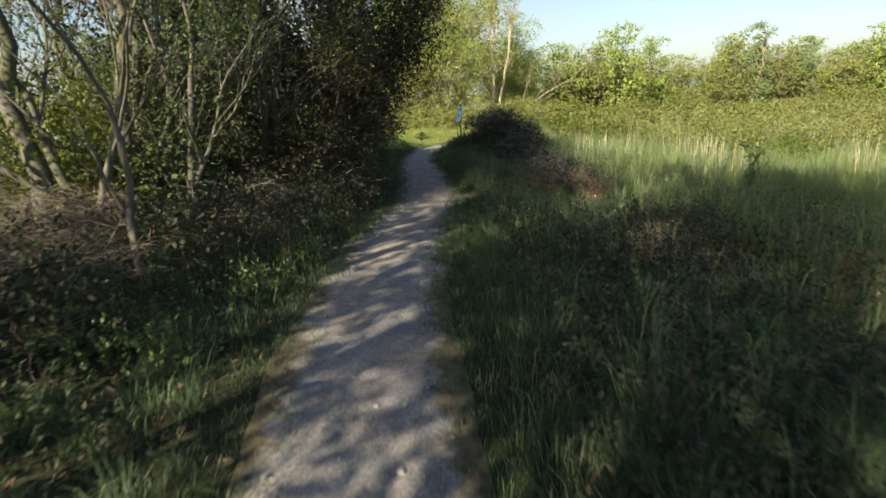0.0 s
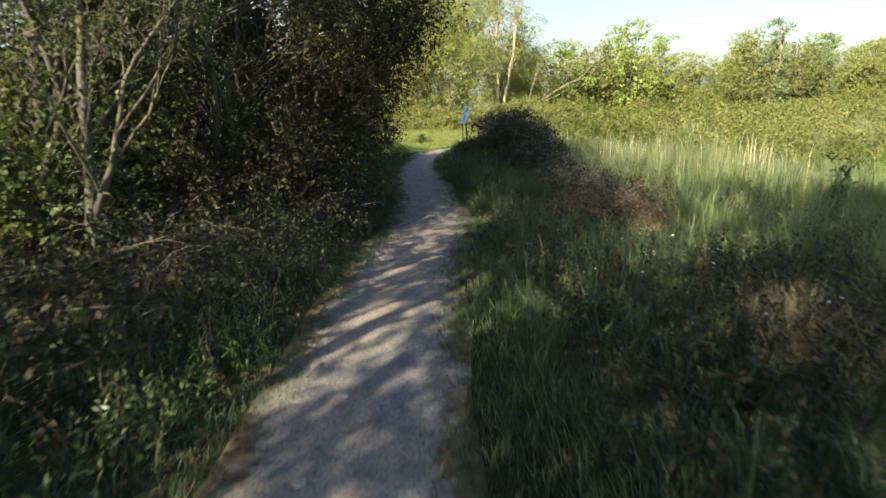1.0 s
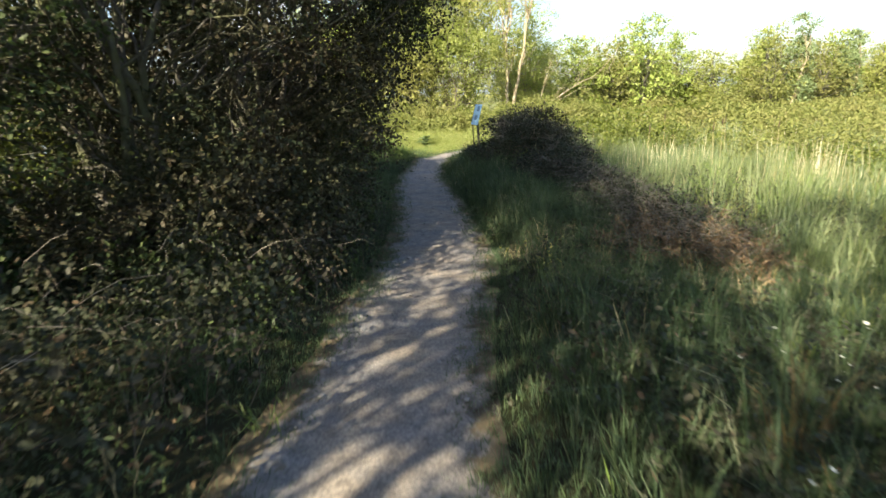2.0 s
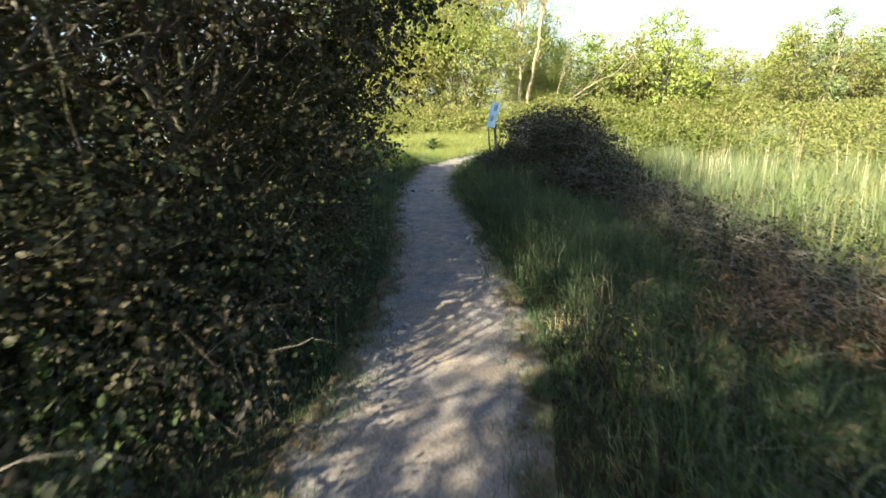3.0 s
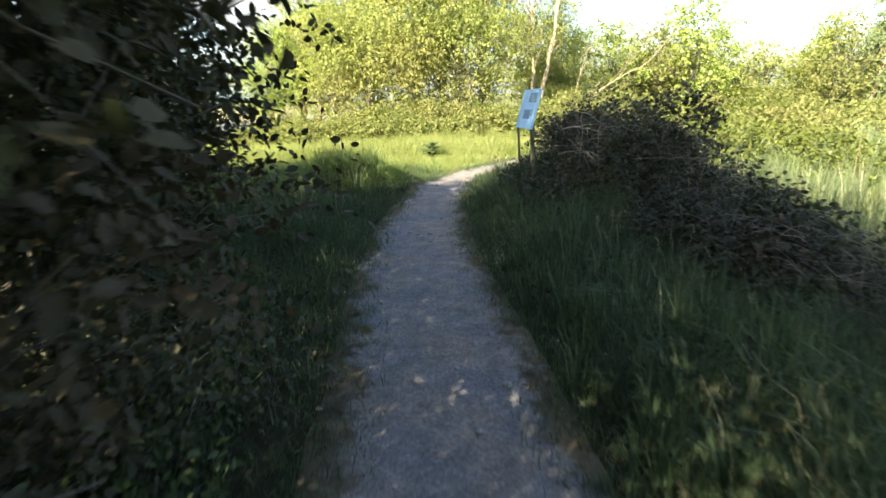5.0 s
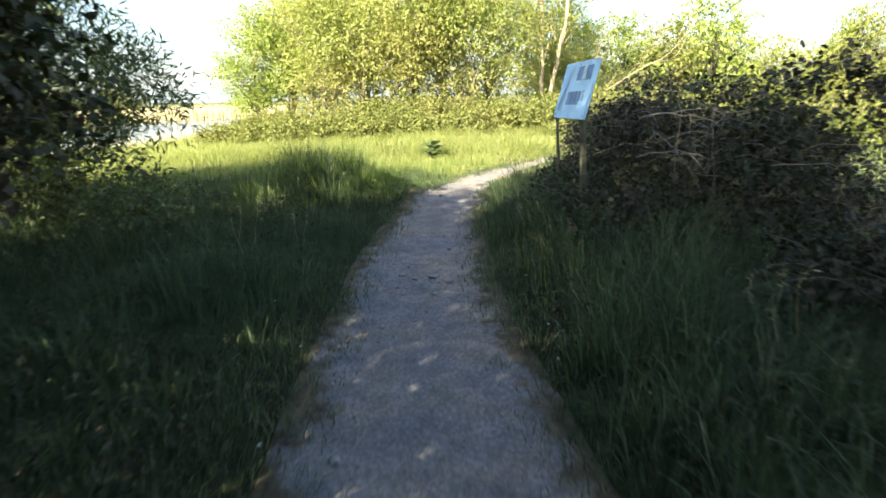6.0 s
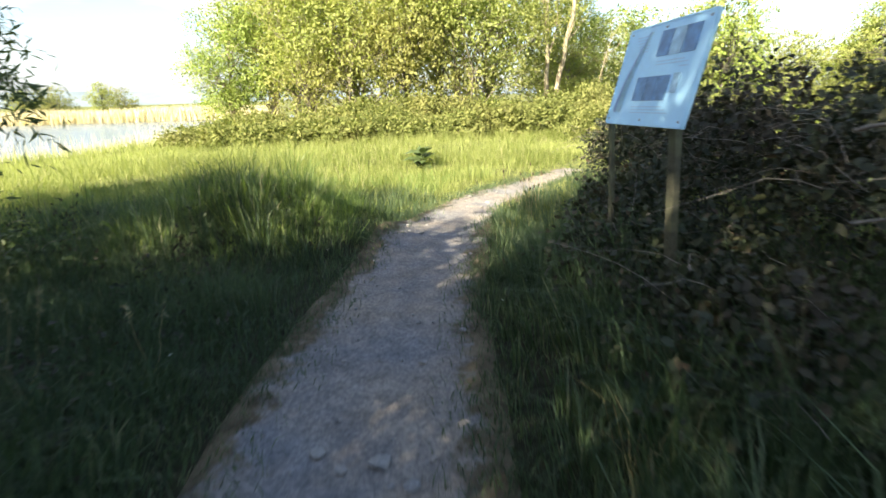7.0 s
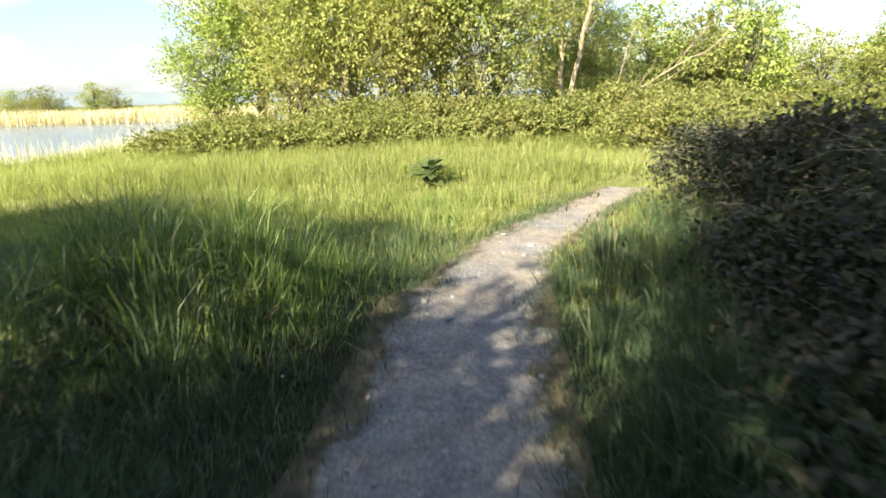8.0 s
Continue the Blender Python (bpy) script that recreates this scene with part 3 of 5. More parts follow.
bare_tree((-5.4, 7.6, gz(-5.4, 7.6)), "thin bare sallow against the bright water", 17, [((0.1, 0.1, 1), 1.9, 0.06), ((-0.4, 0, 0.9), 1.5, 0.045)], OPEN_LEAF, 4)

# sunlit brush behind the hedge, seen through its gaps
for k, (x, y, hh) in enumerate([(-5.2, 9.4, 2.6), (-6.6, 7.6, 2.3), (-6.4, 11.6, 2.6), (-8.6, 9.8, 2.6), (-5.2, 6.4, 1.5), (-7.8, 5.0, 2.0), (-4.3, 7.5, 1.3)]):
    rng = np.random.default_rng(80 + k)
    lobes = crown_lobes(rng, 16, (0, 0, hh * 0.5), (1.2, 1.2, hh * 0.5), 0.4, 0.65, 0.3)
    woody("sallow_bush", (x, y, gz(x, y)), "sunlit olive brush growing behind the dark hedge", "bush", "brush by the water", lobes, hh, 0.03, BARK, OPEN_LEAF,
          900, 5, 0.25, 0.075, 0.042, DIAMOND, 84 + k, stems=3, twig_n=5)

# willow by the clearing
rng = np.random.default_rng(90)
lobes = crown_lobes(rng, 36, (0, 0, 1.5), (1.35, 0.9, 1.2), 0.3, 0.5, 0.4)
woody("willow_bush", (-4.3, 17.6, gz(-4.3, 17.6)), "rounded willow bush with narrow drooping leaves beside the clearing", "bush", "", lobes, 2.4, 0.04, BARK, WILLOW_LEAF,
      4000, 7, 0.3, 0.11, 0.021, DIAMOND, 91, stems=5, twig_n=8, inner=0.3, droop=0.45)

# far trees: a few kinds, then copies
def far_tree(name, seed, h, spread, n, leaf, bark, label, trunk_r=0.1, stems=1, low=0.3, size=0.105, sprig_n=3600, twigs=2):
    rng = np.random.default_rng(seed)
    lobes = crown_lobes(rng, n * 2, (0, 0, h * (0.5 + low / 2)), (spread * 1.05, spread * 1.05, h * (0.5 - low / 2)), 0.17 * spread, 0.4 * spread)
    lobes += crown_lobes(rng, n // 2, (0, 0, h * 0.42), (spread * 0.6, spread * 0.6, h * 0.3), 0.35 * spread, 0.55 * spread)
    return woody(name, (0, 0, -60), label, "tree", "trees beyond the clearing", lobes, h, trunk_r, bark, leaf, sprig_n, 5, 0.4, size, size * 0.55, DIAMOND, seed, stems=stems, twig_n=twigs, inner=0.3)


def place(ob, x, y, s=1.0, turn=0.0, tall=1.0):
    return copy_thing(ob, Matrix.LocRotScale((x, y, gz(x, y) - 0.05), Euler((0, 0, turn)), (s, s, s * tall)))


kinds = [
    far_tree("tree", 101, 6.5, 2.0, 22, TREE_LEAF, GREY_BARK, "yellow-green spring tree with a loose rounded crown", 0.075, 1, 0.08),
    far_tree("tree", 102, 7.0, 1.7, 20, BRIGHT_LEAF, PALE_BARK, "bright green young tree with an open crown", 0.1, 1, 0.1),
    far_tree("tree", 103, 6.0, 2.3, 24, TREE_LEAF, GREY_BARK, "wide olive-green sallow tree above the scrub", 0.055, 3, 0.02),
    far_tree("tree", 105, 6.5, 2.1, 20, TREE_LEAF, BARK, "yellow-green tree in the row behind the marsh", 0.11, 1, 0.03, 0.2, 1080, 1),
    far_tree("tree", 106, 6.8, 1.9, 18, BRIGHT_LEAF, BARK, "fresh green tree in the row behind the marsh", 0.1, 1, 0.03, 0.2, 1080, 1),
    far_tree("tree", 107, 6.0, 2.5, 22, SCRUB_LEAF, BARK, "wide olive sallow in the row behind the marsh", 0.1, 2, 0.0, 0.2, 1080, 1),
    far_tree("tree", 104, 7.5, 1.0, 16, BLUE_LEAF, PALE_BARK, "narrow blue-green poplar with a pointed top", 0.09, 1, 0.1, 0.17, 1500, 1),
]
# the wood beyond the clearing
spots = [(1, -7.6, 34.6, 0.75, 0.95), (1, -6.3, 35.5, 1.0, 1.05), (0, -4.6, 34.0, 0.95, 1.05), (2, -3.0, 34.0, 1.05, 1.15), (0, -1.1, 34.5, 1.1, 1.2), (2, 0.9, 35.0, 1.05, 1.2),
         (0, 2.1, 38.0, 1.25, 1.3), (2, 5.4, 40.0, 0.95, 0.9), (0, 0.0, 38.5, 1.2, 1.3), (1, -3.8, 38.5, 1.15, 1.2), (0, -6.6, 39.0, 1.05, 1.0), (1, 6.6, 43, 1.1, 1.0)]
rng = np.random.default_rng(5)
for kind, x, y, s, tall in spots:
    place(kinds[kind], x, y, s, rng.uniform(0, 6.28), tall)
# the row behind the marsh
for k in range(33):
    x = 7.5 + k * 1.08 + rng.uniform(-0.6, 0.6)
    y = 47 + rng.uniform(-3.5, 8)
    kind = [5, 3, 4, 5, 3][k % 5]
    place(kinds[kind], x, y, rng.uniform(0.78, 1.0), rng.uniform(0, 6.28), rng.uniform(0.8, 1.02))
place(kinds[6], 24.6, 42.4, 0.88, 1.0, 1.0)
place(kinds[6], 30.5, 45.5, 0.8, 2.0, 0.95)
# across the lake
for x, y, kind, s in [(-44.5, 76, 5, 0.5), (-43, 76.5, 5, 0.45), (-46, 76.5, 5, 0.42), (-58, 100, 5, 1.0), (-53, 104, 3, 1.05), (-63, 104, 5, 0.95), (-49, 102, 5, 0.9), (-68, 106, 3, 0.9), (-98, 112, 5, 1.1), (-106, 116, 3, 1.0), (-90, 118, 5, 0.9)]:
    place(kinds[kind], x, y, s, rng.uniform(0, 6.28), 0.8)
for ob in kinds:
    for o in list(ob.children_recursive) + [ob]:
        bpy.data.objects.remove(o)

# the pair of pale trunks and the bare fallen boughs beside them
rng = np.random.default_rng(77)
tx, ty = 4.1, 36.6
ob = thing("tree", (tx, ty, gz(tx, ty)), "tall tree with twin pale sunlit trunks and thin yellow-green leaves", "tree")
out, tips = [], []
for foot_x, top_x, hh, r in ((0.1, 0.0, 5.6, 0.1), (0.4, 1.15, 5.8, 0.105)):
    line = bowed(rng, (foot_x, 0, -0.2), (top_x, 0, hh), 0.014, 10)
    out.append(tube(line, np.linspace(r, r * 0.5, 10) * (1 + 0.35 * np.exp(-np.arange(10))), 8))
    for i in (4, 6, 7, 8, 9, 9):
        a = rng.uniform(0, 6.28)
        branching(rng, line[i], (0.5 * math.cos(a), 0.5 * math.sin(a), 1), rng.uniform(1.0, 1.5), 0.045, 2, out, tips, 0.45, (2, 4), 0.3)
v, t = joined(out)
part_of(ob, "trunk", mesh_of("trunk", v, t, PALE_BARK, smooth=True))
p, d = np.array([a for a, _ in tips]), np.array([b for _, b in tips])
v, t = sprigs(rng, np.repeat(p, 3, 0) + rng.normal(size=(len(p) * 3, 3)) * 0.3, np.repeat(d, 3, 0), 5, 0.4, 0.13, 0.06, DIAMOND)
part_of(ob, "crown", mesh_of("crown", v, t, TREE_LEAF), kind="stuff")
ob = thing("dead_bough", (5.6, 35.5, gz(5.6, 35.5)), "bare pale dead boughs leaning out of the scrub", "branch")
out, tips = [], []
for way, l, r in [((0.95, 0, 0.72), 3.0, 0.035), ((0.5, 0.1, 1.0), 1.9, 0.022), ((1.0, 0.2, 0.35), 1.5, 0.026)]:
    branching(rng, (0, 0, 0.6), way, l, r, 2, out, tips, 0.5, (2, 4), 0.1)
v, t = joined(out)
part_of(ob, "bough", mesh_of("bough", v, t, PALE_BARK, smooth=True))


# ---- brambles ----
def bramble(at, label, lobes, n_sprig, seed, leaf=BRAMBLE_LEAF, group="brambles", canes=30, length=0.042, width=0.026, per=5, sprig=0.16, dry=14, shape=OVAL):
    """Arching canes, dry stalks and leaves in a low heap."""
    rng = np.random.default_rng(seed)
    ob = thing("bramble_bush", at, label, "bush", group)
    out = []
    for k in range(canes):
        c, r = lobes[rng.integers(len(lobes))]
        tip = np.asarray(c) + rand_dirs(rng, 1)[0] * r * 1.05
        tip[2] = max(tip[2], 0.1)
        foot = np.array([c[0] + rng.uniform(-0.5, 0.5), c[1] + rng.uniform(-0.5, 0.5), -0.1])
        out.append(tube(bowed(rng, foot, tip, 0.05, 7, lift=0.35 * r), np.linspace(0.0034, 0.0012, 7), 3))
    v, t = joined(out)
    part_of(ob, "cane_tangle", mesh_of("cane_tangle", v, t, TWIG, smooth=True), "brown arching canes", "stuff")
    out = []
    for k in range(dry):
        c, r = lobes[rng.integers(len(lobes))]
        w = rand_dirs(rng, 1)[0]
        w[2] = abs(w[2])
        a = np.asarray(c) + w * r * 0.95
        b = a + unit(np.array([rng.normal(), rng.normal(), rng.uniform(-0.4, 0.5)])) * rng.uniform(0.2, 0.6)
        b[2] = max(b[2], 0.05)
        out.append(tube(bowed(rng, a, b, 0.03, 6, lift=0.05), np.linspace(0.0021, 0.0009, 6), 4))
    if out:
        v, t = joined(out)
        part_of(ob, "dry_tangle", mesh_of("dry_tangle", v, t, DRY_CANE, smooth=True), "pale dry stalks", "stuff")
    v, t = lobe_leaves(rng, lobes, n_sprig, per, sprig, length, width, shape, 0.9, 0.5, 0.2)
    part_of(ob, "foliage", mesh_of("foliage", v, t, leaf), kind="stuff")
    return ob


# the heap beside the sign; rows: x, y, height of the heap, half width
rng = np.random.default_rng(120)
for k, (bx, by, hh, wide) in enumerate([(2.5, 9.7, 0.36, 0.5), (2.4, 11.1, 0.52, 0.5), (2.3, 12.6, 0.72, 0.55), (2.15, 14.2, 0.96, 0.65), (1.95, 15.9, 1.48, 0.85), (1.9, 17.6, 1.56, 0.9), (2.2, 19.2, 1.25, 0.75), (2.4, 20.5, 1.15, 0.7), (3.1, 21.5, 0.9, 0.7), (2.75, 15.8, 0.8, 0.7), (2.75, 17.1, 1.1, 0.8), (2.9, 18.4, 1.0, 0.8), (0.9, 16.35, 0.45, 0.2), (1.15, 16.7, 0.6, 0.24), (0.98, 17.2, 0.55, 0.22), (1.45, 18.4, 0.6, 0.3)]):
    lobes = []
    for _ in range(14):
        r = rng.uniform(0.26, 0.4)
        u = rng.uniform(-1, 1)
        lobes.append((np.array([u * (wide - 0.2), rng.uniform(-0.8, 0.8), max(0.2, (hh - r * 0.8) * math.sqrt(max(0.05, 1 - u * u)) * rng.uniform(0.55, 1.0))]), r))
    bramble((bx, by, gz(bx, by)), "tangled bramble heap with dull leaves and dry stalks" if hh < 1.3 else "high bramble heap behind the sign, dull leaves and dry stalks", lobes, (420 if by < 13.5 else 1250) if bx < 2.55 and wide >= 0.5 else 600, 130 + k, canes=34, dry=(190 if by < 13.5 else 170) if wide >= 0.5 else 10, length=0.04 if by < 13.5 else 0.046, width=0.024 if by < 13.5 else 0.03)

# dead bracken beaten down beside the brambles
for k, (bx, by) in enumerate([(1.95, 9.3), (2.3, 8.6), (2.7, 9.3), (-3.0, 4.3), (-3.5, 5.0), (-2.6, 3.7)]):
    lobes = [(np.array([rng.uniform(-0.35, 0.35), rng.uniform(-0.4, 0.4), rng.uniform(0.1, 0.3)]), rng.uniform(0.16, 0.26)) for _ in range(8)]
    bramble((bx, by, gz(bx, by)), "brown heap of dead bracken with dry stalks", lobes, 260 if bx > 0 else 160, 180 + k, LITTER, "dead bracken", 10, 0.075, 0.009, 6, 0.2, 45 if bx > 0 else 130, DIAMOND)

# undergrowth at the foot of the hedge
for k, (bx, by, hh) in enumerate([(-2.0, 4.9, 0.55), (-1.75, 6.1, 0.6), (-1.6, 7.4, 0.55), (-1.5, 8.9, 0.5), (-1.45, 10.3, 0.5), (-1.6, 11.8, 0.55), (-2.95, 17.0, 0.5), (-3.8, 17.3, 0.6), (-2.6, 2.9, 0.4)]):
    lobes = [(np.array([rng.uniform(-0.45, 0.45), rng.uniform(-0.7, 0.7), rng.uniform(0.15, hh)]), rng.uniform(0.2, 0.34)) for _ in range(9)]
    bramble((bx, by, gz(bx, by)), "low bramble and nettle undergrowth with brown dead stalks", lobes, 420, 160 + k, BRAMBLE_LEAF if by < 16 else WILLOW_LEAF, group="undergrowth", canes=24, dry=26)

# scrub across the far side of the clearing and over the marsh
def scrub(x, y, wide, deep, hh, seed, n=1150, leaf=SCRUB_LEAF, size=0.082):
    rng = np.random.default_rng(seed)
    lobes = []
    for _ in range(26):
        r = rng.uniform(0.2, 0.48)
        u, w = rng.uniform(-1, 1, 2)
        dome = math.sqrt(max(0.08, 1 - 0.5 * u * u - 0.5 * w * w))
        lobes.append((np.array([u * wide, w * deep, max(0.12, rng.uniform(0.35, 1.0) * (hh - r * 0.6) * dome)]), r))
    return bramble((x, y, gz(x, y)), "sunlit low bramble scrub with yellow-green leaves", lobes, n, seed, leaf, "scrub", 12, size, size * 0.62, 5, 0.26, 4, DIAMOND)


k = 0
for x in np.arange(-6.8, 5.5, 1.7):
    scrub(x, 29.6 + rng.uniform(-0.5, 0.5) + 0.02 * x * x, 1.2, 0.8, (0.42 + 0.035 * (x + 7)) * rng.uniform(0.7, 1.35), 200 + k, 1300, size=0.095)
    k += 1
for x in np.arange(-6.4, 6.5, 1.9):
    scrub(x + rng.uniform(-0.4, 0.4), 31.6 + rng.uniform(-0.5, 0.6) + 0.02 * x * x, 1.3, 0.9, (0.75 + 0.055 * (x + 7)) * rng.uniform(0.65, 1.4), 240 + k, 1500, OPEN_LEAF if k % 5 == 2 else SCRUB_LEAF, 0.1)
    k += 1
for x, y in [(4.6, 27.0), (6.0, 29.0), (5.0, 31.5)]:
    scrub(x, y, 1.3, 1.1, 1.2, 200 + k)
    k += 1
for x, y, hh in [(6.6, 19.4, 0.7), (8.2, 17.6, 0.6), (10.2, 18.8, 0.75), (9.4, 15.8, 0.5), (12.0, 16.4, 0.7), (14.2, 17.8, 0.8), (13.6, 14.4, 0.6), (12.2, 20.4, 0.85), (15.8, 15.6, 0.7), (5.2, 20.6, 0.8), (16.6, 19.6, 0.9), (7.0, 22.4, 0.85)]:
    scrub(x, y, 1.5, 1.2, hh * 1.15, 200 + k, 520, OPEN_LEAF if k % 3 == 0 else SCRUB_LEAF, 0.085)
    k += 1
for row, y in enumerate(np.arange(21.5, 46, 3.2)):
    for x in np.arange(6.5 - 0.02 * row, 12 + y * 0.62, 3.0):
        if x > 5 and rng.random() < 0.8:
            scrub(x + rng.uniform(-0.8, 0.8), y + rng.uniform(-0.8, 0.8) + 0.12 * x, 1.7, 1.6, rng.uniform(0.45, 1.5) * (0.55 + 0.036 * (y - 21)), 200 + k, 430, OPEN_LEAF if rng.random() < 0.25 else SCRUB_LEAF, 0.145)
            k += 1


# ---- grasses ----
def scatter(rng, n, x0, x1, y0, y1, keep):
    x, y = rng.uniform(x0, x1, n), rng.uniform(y0, y1, n)
    k = rng.random(n) < keep(x, y)
    return x[k], y[k]


def turf(name, label, mat, rng, n, box, keep, height, width, lean=0.3, bend=0.5, drift=(0, 0)):
    x, y = scatter(rng, n, *box, keep)
    p = np.stack([x, y, land(x, y) - 0.01], 1)
    h = height(x, y) * rng.uniform(0.5, 1.25, len(x))
    v, t = blades(rng, p, h, width, lean, bend, drift)
    return tagged(new(name, mesh_of(name, v, t, mat)), label, "grass", kind="stuff")


def off_path(x, y, give=0.0):
    d = np.abs(x - path_x(y)) - path_w(y) * (1 + 0.35 * (field(y, x * 0, 0.45, 31) - 0.5)) - give
    return np.maximum(smooth(d, -0.12, 0.05), smooth(y + 0.3 * (x - 1.7), 22.2, 22.8))


def away(x, y):
    return np.abs(x - path_x(y)) - path_w(y)


def tufted(name, label, mat, rng, n, box, keep, height, per, radius, width, out_lean=0.55, loose=0.35):
    """Grass in tussocks: the blades of each spring from one foot and bow outwards."""
    cx, cy = scatter(rng, n, *box, keep)
    h0 = height(cx, cy) * rng.uniform(0.55, 1.3, len(cx))
    k = np.repeat(np.arange(len(cx)), per)
    m = len(k)
    a = rng.uniform(0, 2 * np.pi, m)
    s = np.sqrt(rng.random(m)) * radius * rng.uniform(0.6, 1.5, len(cx))[k]
    x, y = cx[k] + np.cos(a) * s, cy[k] + np.sin(a) * s
    ok = rng.random(m) < off_path(x, y, -0.05)
    x, y, a, s, k = x[ok], y[ok], a[ok], s[ok], k[ok]
    m = len(x)
    h = h0[k] * rng.uniform(0.45, 1.15, m)
    p = np.stack([x, y, land(x, y) - 0.01], 1)
    b = a + rng.normal(size=m) * loose * 2
    out = np.stack([np.cos(b), np.sin(b), np.zeros(m)], 1)
    far = h * out_lean * rng.uniform(0.15, 1.5, m) * (0.4 + s / radius)
    turn = rng.uniform(0, np.pi, m)
    side = np.stack([np.cos(turn), np.sin(turn), np.zeros(m)], 1) * (width * rng.uniform(0.6, 1.4, m))[:, None] / 2
    up = np.array([0, 0, 1.0])
    mid = p + out * (far * 0.3)[:, None] + up * (h * 0.62)[:, None]
    tip = p + out * far[:, None] + up * (h * np.clip(1.05 - 0.45 * far / h, 0.35, 1.0))[:, None]
    v = np.stack([p - side, p + side, mid - side * 0.8, mid + side * 0.8, tip], 1).reshape(-1, 3)
    t = (np.array([(0, 1, 3), (0, 3, 2), (2, 3, 4)])[None] + (np.arange(m) * 5)[:, None, None]).reshape(-1, 3)
    return tagged(new(name, mesh_of(name, v, t, mat)), label, "grass", kind="stuff")


def herbs(name, label, mat, rng, n, box, keep, height, per, length, width, shape=DIAMOND):
    """Low leafy plants: upright shoots with leaves all the way up."""
    x, y = scatter(rng, n, *box, keep)
    h = height(x, y) * rng.uniform(0.5, 1.3, len(x))
    p = np.stack([x, y, land(x, y)], 1)
    d = unit(np.array([0, 0, 1.0]) + rng.normal(size=(len(x), 3)) * 0.25)
    v, t = sprigs(rng, p, d, per, h, length, width, shape, 0.1)
    return tagged(new(name, mesh_of(name, v, t, mat)), label, "weeds", kind="stuff")


rng = np.random.default_rng(300)
tuft = lambda x, y, s=0.35, k=41: smooth(field(x, y, s, k), 0.25, 0.75)
right_of = lambda x, y: (x > path_x(y)) * 1.0
left_of = lambda x, y: (x < path_x(y)) * 1.0
weedy = lambda x, y: smooth(x, 0.5, 0.9) * (1 - smooth(y, 6.0, 8.0))
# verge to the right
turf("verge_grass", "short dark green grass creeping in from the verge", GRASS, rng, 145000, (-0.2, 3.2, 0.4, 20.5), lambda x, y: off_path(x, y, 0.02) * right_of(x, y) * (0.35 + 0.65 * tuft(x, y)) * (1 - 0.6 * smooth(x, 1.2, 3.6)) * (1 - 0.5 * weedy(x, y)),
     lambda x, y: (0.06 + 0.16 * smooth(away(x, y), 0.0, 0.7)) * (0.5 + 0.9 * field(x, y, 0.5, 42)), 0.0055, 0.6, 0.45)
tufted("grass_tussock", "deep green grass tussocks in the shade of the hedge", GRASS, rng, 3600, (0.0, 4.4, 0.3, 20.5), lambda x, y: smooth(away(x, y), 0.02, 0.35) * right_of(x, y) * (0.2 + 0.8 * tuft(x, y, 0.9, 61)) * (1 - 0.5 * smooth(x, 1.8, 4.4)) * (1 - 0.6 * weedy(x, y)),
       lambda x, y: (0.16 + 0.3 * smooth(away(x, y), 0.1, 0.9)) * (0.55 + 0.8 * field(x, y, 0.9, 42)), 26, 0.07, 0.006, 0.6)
tufted("grass_tussock", "bleached dry grass tussocks among the green", STRAW, rng, 420, (0.1, 5.0, 0.3, 20), lambda x, y: smooth(away(x, y), 0.05, 0.4) * right_of(x, y) * smooth(field(x, y, 0.8, 52), 0.4, 0.7), lambda x, y: 0.14 + 0.3 * smooth(away(x, y), 0, 0.8), 16, 0.06, 0.004, 0.9)
herbs("verge_weeds", "dull green nettles and cleavers among the verge grass", BRAMBLE_LEAF, rng, 9500, (0.1, 5.4, 0.3, 15), lambda x, y: smooth(away(x, y), 0.08, 0.4) * right_of(x, y) * smooth(field(x, y, 0.7, 62), 0.3, 0.65), lambda x, y: 0.12 + 0.26 * smooth(away(x, y), 0.1, 0.9), 8, 0.042, 0.02)
tufted("matted_grass", "grey-brown matted dead grass over the low bramble bank", THATCH, rng, 360, (1.8, 3.1, 8.8, 14.6), lambda x, y: np.exp(-((x - 2.45) / 0.4) ** 2), lambda x, y: 0.3 + 0.025 * np.clip(y - 8.6, 0, 5) * 2, 34, 0.12, 0.005, 1.0, 0.6)
tufted("grass_tussock", "green grass growing through the dead thatch of the bank", GRASS, rng, 620, (1.4, 3.1, 8.2, 14.0), lambda x, y: 0.4 + 0.6 * tuft(x, y, 0.7, 96), lambda x, y: 0.3 + 0.05 * np.clip(y - 8.6, 0, 5), 26, 0.08, 0.006, 0.8)
# brighter grass colour stands in for sun patches on the verge
tufted("bright_tussock", "fresh green grass tufts, toned bright for sun patches in the verge", LUSH, rng, 45, (0.7, 4.5, 1.4, 7.5), lambda x, y: smooth(away(x, y), 0.2, 0.5) * (0.2 + 0.8 * tuft(x, y, 0.8, 82)), lambda x, y: 0.3 + 0 * x, 34, 0.07, 0.006, 0.75)
herbs("verge_weeds", "dark bramble shoots and nettles crowding the marsh edge", BRAMBLE_LEAF, rng, 2600, (0.4, 3.6, 0.8, 7.0), lambda x, y: smooth(away(x, y), 0.3, 0.6) * weedy(x, y) * (0.3 + 0.7 * tuft(x, y, 0.6, 84)), lambda x, y: 0.3 + 0.16 * field(x, y, 0.7, 85), 12, 0.046, 0.026, OVAL)
